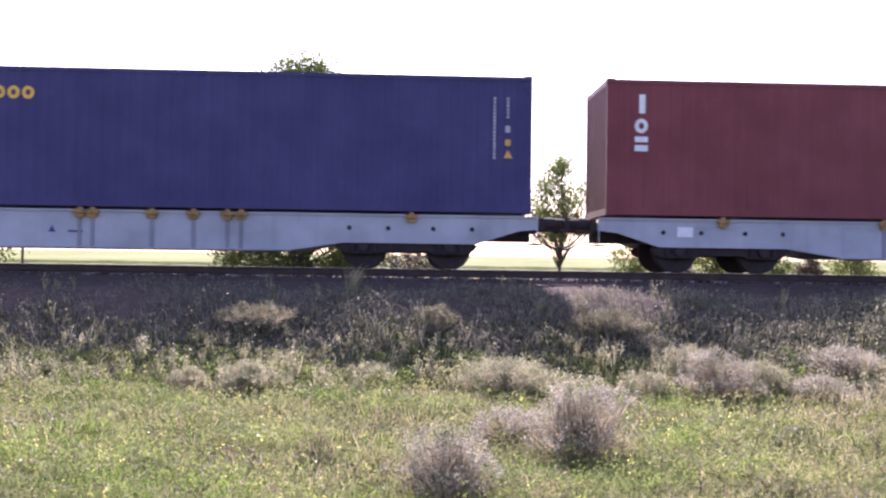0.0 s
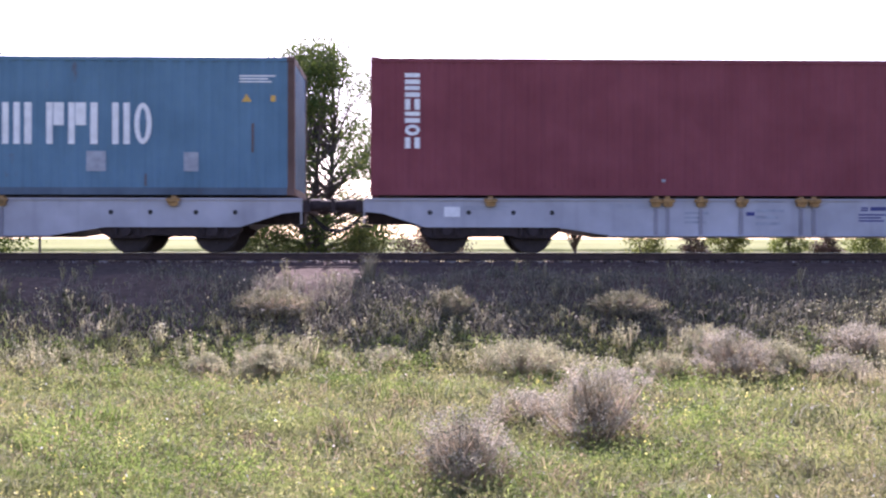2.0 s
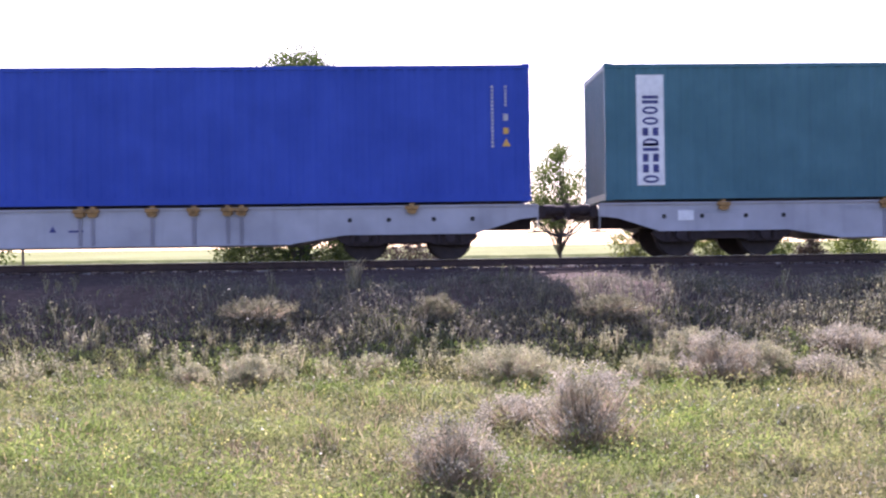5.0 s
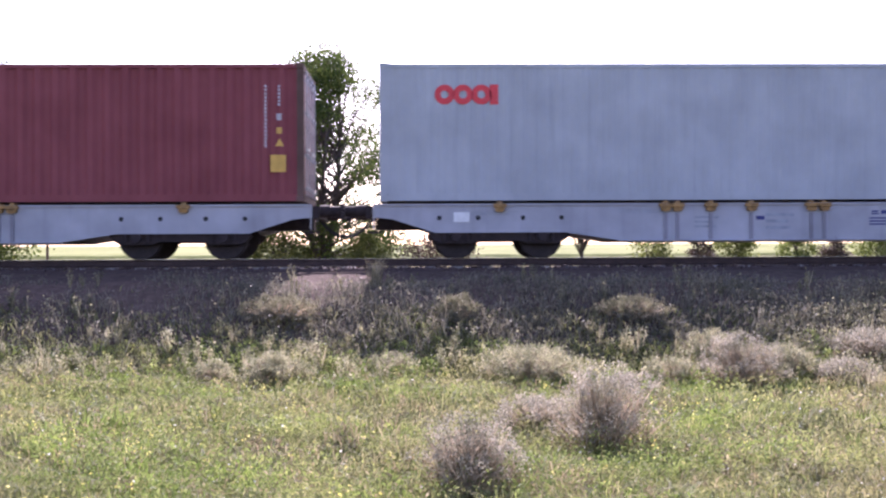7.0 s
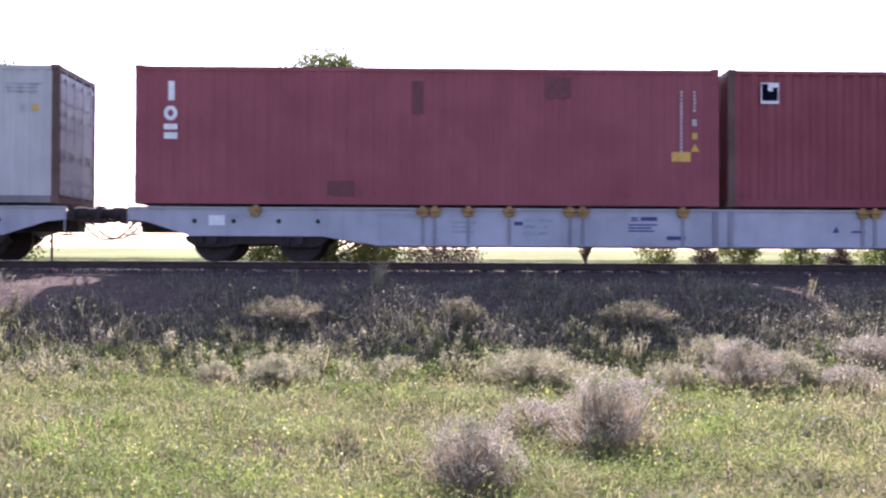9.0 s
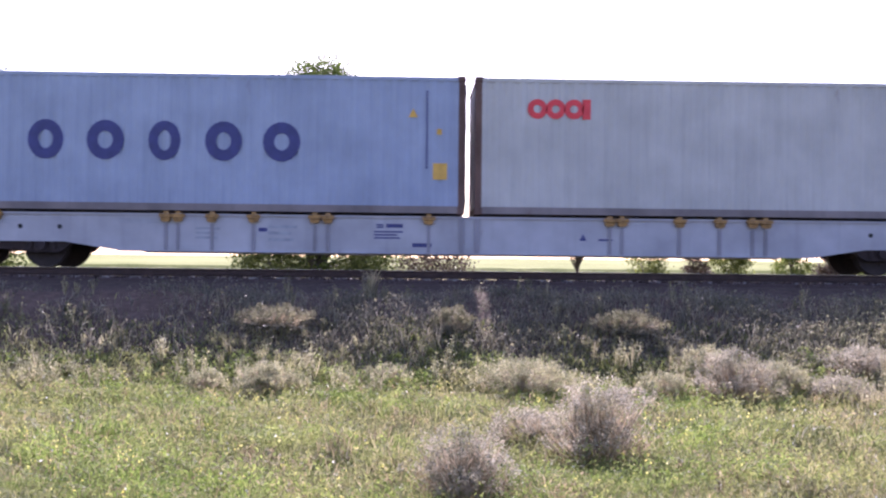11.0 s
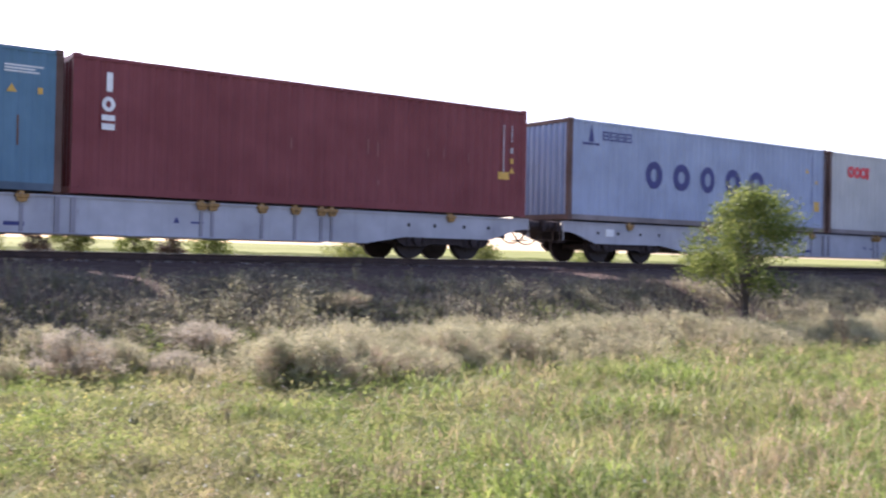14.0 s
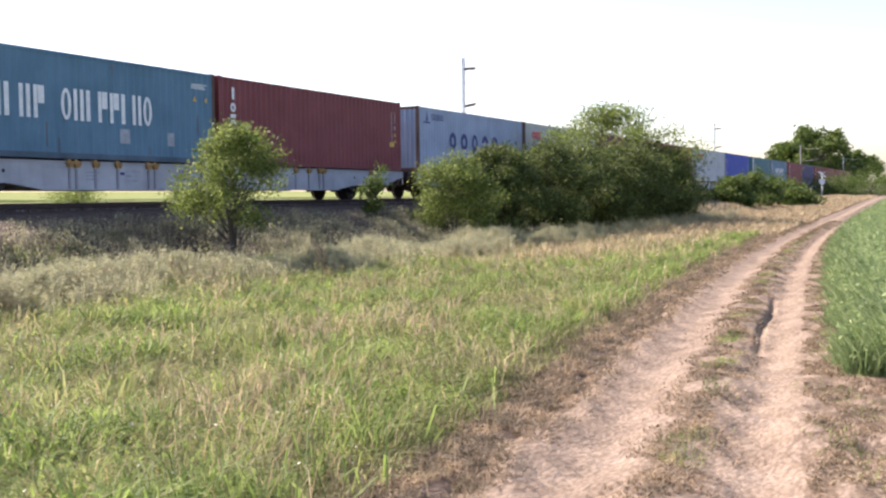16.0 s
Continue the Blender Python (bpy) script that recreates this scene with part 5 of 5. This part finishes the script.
def build_flowers():
    # yellow flower spikes in loose groups
    cx, cy, r = scatter(44, 5.8, 14, -25, 24)
    cx = np.concatenate([cx, [2.3, 2.6, 2.9, 3.2, -2.0, -2.3, -3.2, -3.0, -1.4]])
    cy = np.concatenate([cy, [9.6, 9.8, 9.5, 10.0, 8.6, 8.4, 9.4, 8.9, 8.8]])
    k = np.repeat(np.arange(len(cx)), 7)
    x, y = cx[k] + rng.normal(0, 0.14, len(k)), cy[k] + rng.normal(0, 0.14, len(k))
    h = rng.uniform(0.12, 0.34, len(k))
    blades(x, y, h, 0.006 + 0 * x, 0.2, M["herb"], "flower_stems", "thin green flower stems", "flowers")
    m = np.repeat(np.arange(len(k)), 4)
    specks(x[m] + rng.normal(0, 0.012, len(m)), y[m] + rng.normal(0, 0.012, len(m)), ground_z(x[m], y[m]) + h[m] * rng.uniform(0.7, 1.0, len(m)), rng.uniform(0.006, 0.014, len(m)),
           M["petal"], "yellow_flowers", "small yellow flower spikes in the meadow", "flowers")
    x, y, r = scatter(650, 5.5, 18, -25, 60)
    keep = meadow(x, y)
    x, y = x[keep], y[keep]
    specks(x, y, ground_z(x, y) + rng.uniform(0.1, 0.25, len(x)), rng.uniform(0.006, 0.016, len(x)), M["petal_white"], "white_flowers", "small white flowers in the meadow", "flowers")


def build_crop():
    n = 90000
    x = 10.3 + 80 * rng.uniform(0, 1, n) ** 1.6
    d = 2.1 + np.abs(rng.normal(0, 1, n)) * 2.2 + 0.12 * np.sin(x * 2.1)
    y = road_edge(x) - d
    h = rng.uniform(0.35, 0.85, n) * smooth(1.9, 2.7, d + 0.3)
    blades(x, y, h, 0.012 + 0.0009 * x, 0.4, M["crop"], "crop_plants", "tall green crop plants along the dirt road", "crop")
    m = 80000
    k = rng.integers(0, n, m)
    p = leaves(np.stack([x[k], y[k], ground_z(x[k], y[k]) + h[k] * rng.uniform(0.2, 1.05, m)], -1), 0.06, m, 0.032)
    ob = tri_soup("crop_leaves", p, 4, [(0, 1, 2), (0, 2, 3)], M["crop"])
    tagged(ob, "small green leaves of the crop", "crop", kind="stuff")


def weed_bush(x, y, w, h, dry, clusters=150):
    """A dry bush of uneven outline: forking stems carry small bunches of seed heads in its outer shell, over a dim tangle of twigs."""
    thing = new("dry_weed_bush")
    thing.location = (x, y, float(ground_z(x, y)))
    tagged(thing, "rounded dry pinkish-grey weed bush in the meadow" if dry else "pale olive weed bush gone to seed by the embankment", "weed bush", "dry weed bushes")
    own = np.random.default_rng(int(abs(x * 131 + y * 17)) + 5)
    g = own.uniform(0, math.tau, clusters)
    u = np.sqrt(own.uniform(0, 1, clusters))
    shell = 1 - np.abs(own.normal(0, 0.2, clusters)).clip(0, 0.7)
    bulge = 1 + 0.14 * np.sin(3 * g + own.uniform(0, 6)) + 0.1 * np.sin(7 * g + own.uniform(0, 6)) + own.normal(0, 0.07, clusters)
    c = np.stack([np.cos(g) * u * shell * bulge * w / 2, np.sin(g) * u * shell * bulge * w / 2,
                  0.06 + (h - 0.06) * np.sqrt(np.clip(1.05 - u ** 2.2, 0.03, 1)) * shell * (0.9 + 0.2 * own.uniform(0, 1, clusters))], -1)
    # bunches of heads
    per = 40
    k = np.repeat(np.arange(clusters), per)
    n = len(k)
    p = c[k] + own.normal(0, 0.022, (n, 3)) * (0.7 + 0.6 * w)
    p[:, 2] = np.maximum(p[:, 2], 0.02)
    size = own.uniform(0.0045, 0.0095, n) * (0.75 + 0.05 * y)
    a = own.normal(size=(n, 3))
    a /= np.linalg.norm(a, axis=1, keepdims=True)
    b = np.cross(a, own.normal(size=(n, 3)))
    b /= np.linalg.norm(b, axis=1, keepdims=True) + 1e-9
    s = size[:, None]
    # past y 15 the heads take the copy darkened for shade
    heads = tri_soup("seed_crown", np.stack([p - a * s, p - b * s * 0.75, p + a * s, p + b * s * 0.75], 1), 4, [(0, 1, 2), (0, 2, 3)], M["heads" if dry else "heads_bank_shaded" if y > 15 else "heads_olive"], thing)
    tagged(heads, kind="stuff")
    # stems from the root to each bunch, and twigs within it
    root = np.stack([own.normal(0, 0.06 * w, clusters), own.normal(0, 0.06 * w, clusters), np.full(clusters, -0.02)], -1)
    knee = root * 0.5 + c * 0.5 + own.normal(0, 0.04 * w, (clusters, 3)) + np.array([0, 0, -0.06 * h])
    knee[:, 2] = np.maximum(knee[:, 2], 0.03)
    m = np.arange(clusters * 5) % clusters
    t0 = np.concatenate([root, knee[m]])
    t2 = np.concatenate([knee, c[m] + own.normal(0, 0.045, (len(m), 3))])
    t1 = 0.5 * (t0 + t2) + own.normal(0, 0.012, t0.shape)
    side = own.normal(size=t0.shape) * 0.0024
    stems = tri_soup("stem_tangle", np.stack([t0 - side, t0 + side, t1 + side, t1 - side, t2], 1), 5, [(0, 1, 2), (0, 2, 3), (3, 2, 4)], M["stalk"], thing)
    tagged(stems, kind="stuff")
    # withered leaves low in the bush
    n = clusters * 7
    g, u = own.uniform(0, math.tau, n), np.sqrt(own.uniform(0, 1, n))
    p = np.stack([np.cos(g) * u * w * 0.44, np.sin(g) * u * w * 0.44, own.uniform(0.02, 0.62, n) * h * np.sqrt(np.clip(1.02 - u * u, 0.02, 1))], -1)
    a = own.normal(size=(n, 3))
    a /= np.linalg.norm(a, axis=1, keepdims=True)
    b = np.cross(a, own.normal(size=(n, 3)))
    b /= np.linalg.norm(b, axis=1, keepdims=True) + 1e-9
    s = (own.uniform(0.01, 0.024, n) * (0.75 + 0.04 * y))[:, None]
    # past y 15 the leaves take the bank colour, shade painted in
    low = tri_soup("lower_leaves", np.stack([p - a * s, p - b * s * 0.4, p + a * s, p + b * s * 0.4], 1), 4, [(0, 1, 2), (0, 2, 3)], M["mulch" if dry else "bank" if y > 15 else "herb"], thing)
    tagged(low, kind="stuff")


def build_tuft():
    n = 120
    x, y = -0.75 + rng.normal(0, 0.05, n), 17.2 + rng.normal(0, 0.05, n)
    blades(x, y, rng.uniform(0.3, 0.62, n), 0.008 + 0 * x, 0.35, M["weed"], "grass_tuft", "tall pale grass tuft on the embankment", "grass")


build_tuft()


def sprigs(cx, cy, tall, mat, name, label):
    """Upright seeding weeds: a few stems fanning from one root, with small heads along their upper part."""
    k = np.repeat(np.arange(len(cx)), 8)
    g = rng.uniform(0, math.tau, len(k))
    out = rng.uniform(0.02, 0.3, len(k)) * tall[k]
    h = tall[k] * rng.uniform(0.6, 1.05, len(k))
    root = np.stack([cx[k], cy[k], ground_z(cx[k], cy[k]) - 0.02], -1)
    tip = root + np.stack([np.cos(g) * out, np.sin(g) * out, h], -1)
    s = rng.normal(size=(len(k), 3)) * 0.004
    mid = root * 0.5 + tip * 0.5 + rng.normal(0, 0.01, (len(k), 3))
    stems = tri_soup(name + "_stems", np.stack([root - s, root + s, mid + s, mid - s, tip], 1), 5, [(0, 1, 2), (0, 2, 3), (3, 2, 4)], M["weed"])
    tagged(stems, label + ", stems", "weeds", kind="stuff")
    m = np.repeat(np.arange(len(k)), 9)
    u = rng.uniform(0.35, 1.03, len(m))[:, None]
    p = root[m] * (1 - u) + tip[m] * u + rng.normal(0, 0.018, (len(m), 3))
    specks(p[:, 0], p[:, 1], p[:, 2], rng.uniform(0.007, 0.02, len(m)), mat, name, label, "weeds")


def build_sprigs():
    x, y = rng.uniform(-8.5, 8.5, 360), 13.4 + np.abs(rng.normal(0, 0.8, 360))
    keep = patchy(x, y, 1.3) > 0.35
    x, y = x[keep], y[keep]
    sprigs(x, y, rng.uniform(0.22, 0.5, len(x)), M["heads_olive"], "seeding_weeds", "pale olive seeding weeds at the embankment's foot")
    # bank sprigs: heads in the darkened colour that stands in for shade
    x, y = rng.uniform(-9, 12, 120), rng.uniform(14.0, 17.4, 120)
    sprigs(x, y, rng.uniform(0.2, 0.42, len(x)), M["heads_bank_shaded"], "bank_seeding_weeds", "seeding weeds on the shaded bank, heads darkened for the shade")
    x, y = rng.uniform(6, 40, 2200), 12.9 + rng.normal(0, 0.75, 2200)
    y += 0.5 * np.sin(x * 0.9)
    keep = patchy(x * 1.2, y * 1.6, 1.5) > 0.45
    x, y = x[keep], y[keep]
    sprigs(x, y, rng.uniform(0.35, 0.8, len(x)) * (0.65 + 0.5 * patchy(x, y, 1.0)), M["heads_olive"], "tall_seeding_weeds", "tall pale seeding weeds below the railway")
    x, y, r = scatter(160, 5.5, 12, -25, 30)
    keep = patchy(x + 5, y, 1.6) > 0.45
    x, y = x[keep], y[keep]
    sprigs(x, y, rng.uniform(0.12, 0.26, len(x)), M["dry_herb"], "meadow_seeding_weeds", "small dry seeding weeds in the meadow")


def build_dock():
    """A single brown dock stalk standing in the meadow."""
    x, y = 16.5, 10.8
    thing = new("dock_weed")
    thing.location = (x, y, float(ground_z(x, y)))
    tagged(thing, "tall dark brown dock stalk in the meadow", "weed")
    bm = bmesh.new()
    tips = []
    tube(bm, (0, 0, -0.03), (0.03, 0.0, 0.85), 0.01, 0.005, 6)
    for k in range(7):
        z = 0.25 + 0.07 * k
        g = rng.uniform(0, math.tau)
        tip = (0.12 * math.cos(g), 0.12 * math.sin(g), z + 0.22)
        tube(bm, (0.01, 0, z), tip, 0.006, 0.003, 5)
        tips.append(tip)
    part("stem", bm, M["bark"], thing)
    n = 700
    c = np.array(tips + [(0.03, 0, 0.8)] * 3)[rng.integers(0, len(tips) + 3, n)]
    p = c * rng.uniform(0.6, 1.02, n)[:, None] + rng.normal(0, 0.015, (n, 3))
    tagged(specks(p[:, 0], p[:, 1], p[:, 2], rng.uniform(0.006, 0.014, n), M["mulch"], "seed_spike", "", "", thing), kind="stuff")


build_sprigs()
build_dock()
build_grass()
build_weeds()
build_flowers()
build_crop()
# bushes of the meadow, then those at the embankment's foot
for bx, by, bw, bh, dry, many in ((0.34, 7.35, 0.8, 0.56, True, 150), (1.58, 9.2, 1.05, 0.72, True, 170), (1.05, 10.2, 1.0, 0.32, True, 80), (4.05, 13.3, 1.2, 0.66, True, 150), (1.42, 13.4, 1.35, 0.45, False, 210),
                                  (-1.9, 13.6, 1.0, 0.42, False, 160), (-2.75, 13.9, 0.7, 0.3, False, 50), (-0.35, 14.2, 0.8, 0.28, False, 50),
                                  (5.4, 13.3, 1.0, 0.36, True, 130), (4.75, 13.7, 0.9, 0.46, False, 130), (6.2, 14.4, 1.3, 0.42, True, 170), (3.95, 14.5, 0.8, 0.42, False, 70), (0.55, 15.6, 0.7, 0.36, False, 90), (3.2, 15.8, 1.2, 0.3, False, 110), (-2.1, 15.8, 1.3, 0.3, False, 110), (9.4, 15.9, 1.2, 0.3, False, 90),
                                  (3.2, 13.6, 0.8, 0.36, False, 100), (2.5, 12.4, 0.7, 0.24, True, 70)):
    weed_bush(bx, by, bw, bh, dry, many)
drift = np.random.default_rng(41)
for k in range(16):
    weed_bush(5.6 + 0.5 * k + drift.uniform(-0.3, 0.3), 10.9 + 0.17 * k + drift.uniform(-0.3, 0.6), drift.uniform(0.9, 1.6), drift.uniform(0.4, 0.75), False, 190)
for k in range(34):
    weed_bush(7.0 + 0.78 * k + drift.uniform(-0.3, 0.3), 12.9 + 0.45 * math.sin(k * 0.7) + drift.uniform(-0.5, 0.5), drift.uniform(1.0, 1.9), drift.uniform(0.42, 0.78), False, 170)


def motions():
    times = [0, 2, 4, 6, 8, 10, 12, 14, 16]
    for ob, off, z in MOVERS:
        walk(ob, [(t, pose(off + train_x(t), TRACK_Y, z)) for t in times])
    n = 256
    spin = math.degrees(10.4805 / 0.46)
    for ws in WHEELS:
        wx = ws.location.x
        walk(ws, [(16.0 * k / n, pose(wx, 0, 0.46, 0, spin * 16.0 * k / n, 0)) for k in range(n + 1)])


motions()
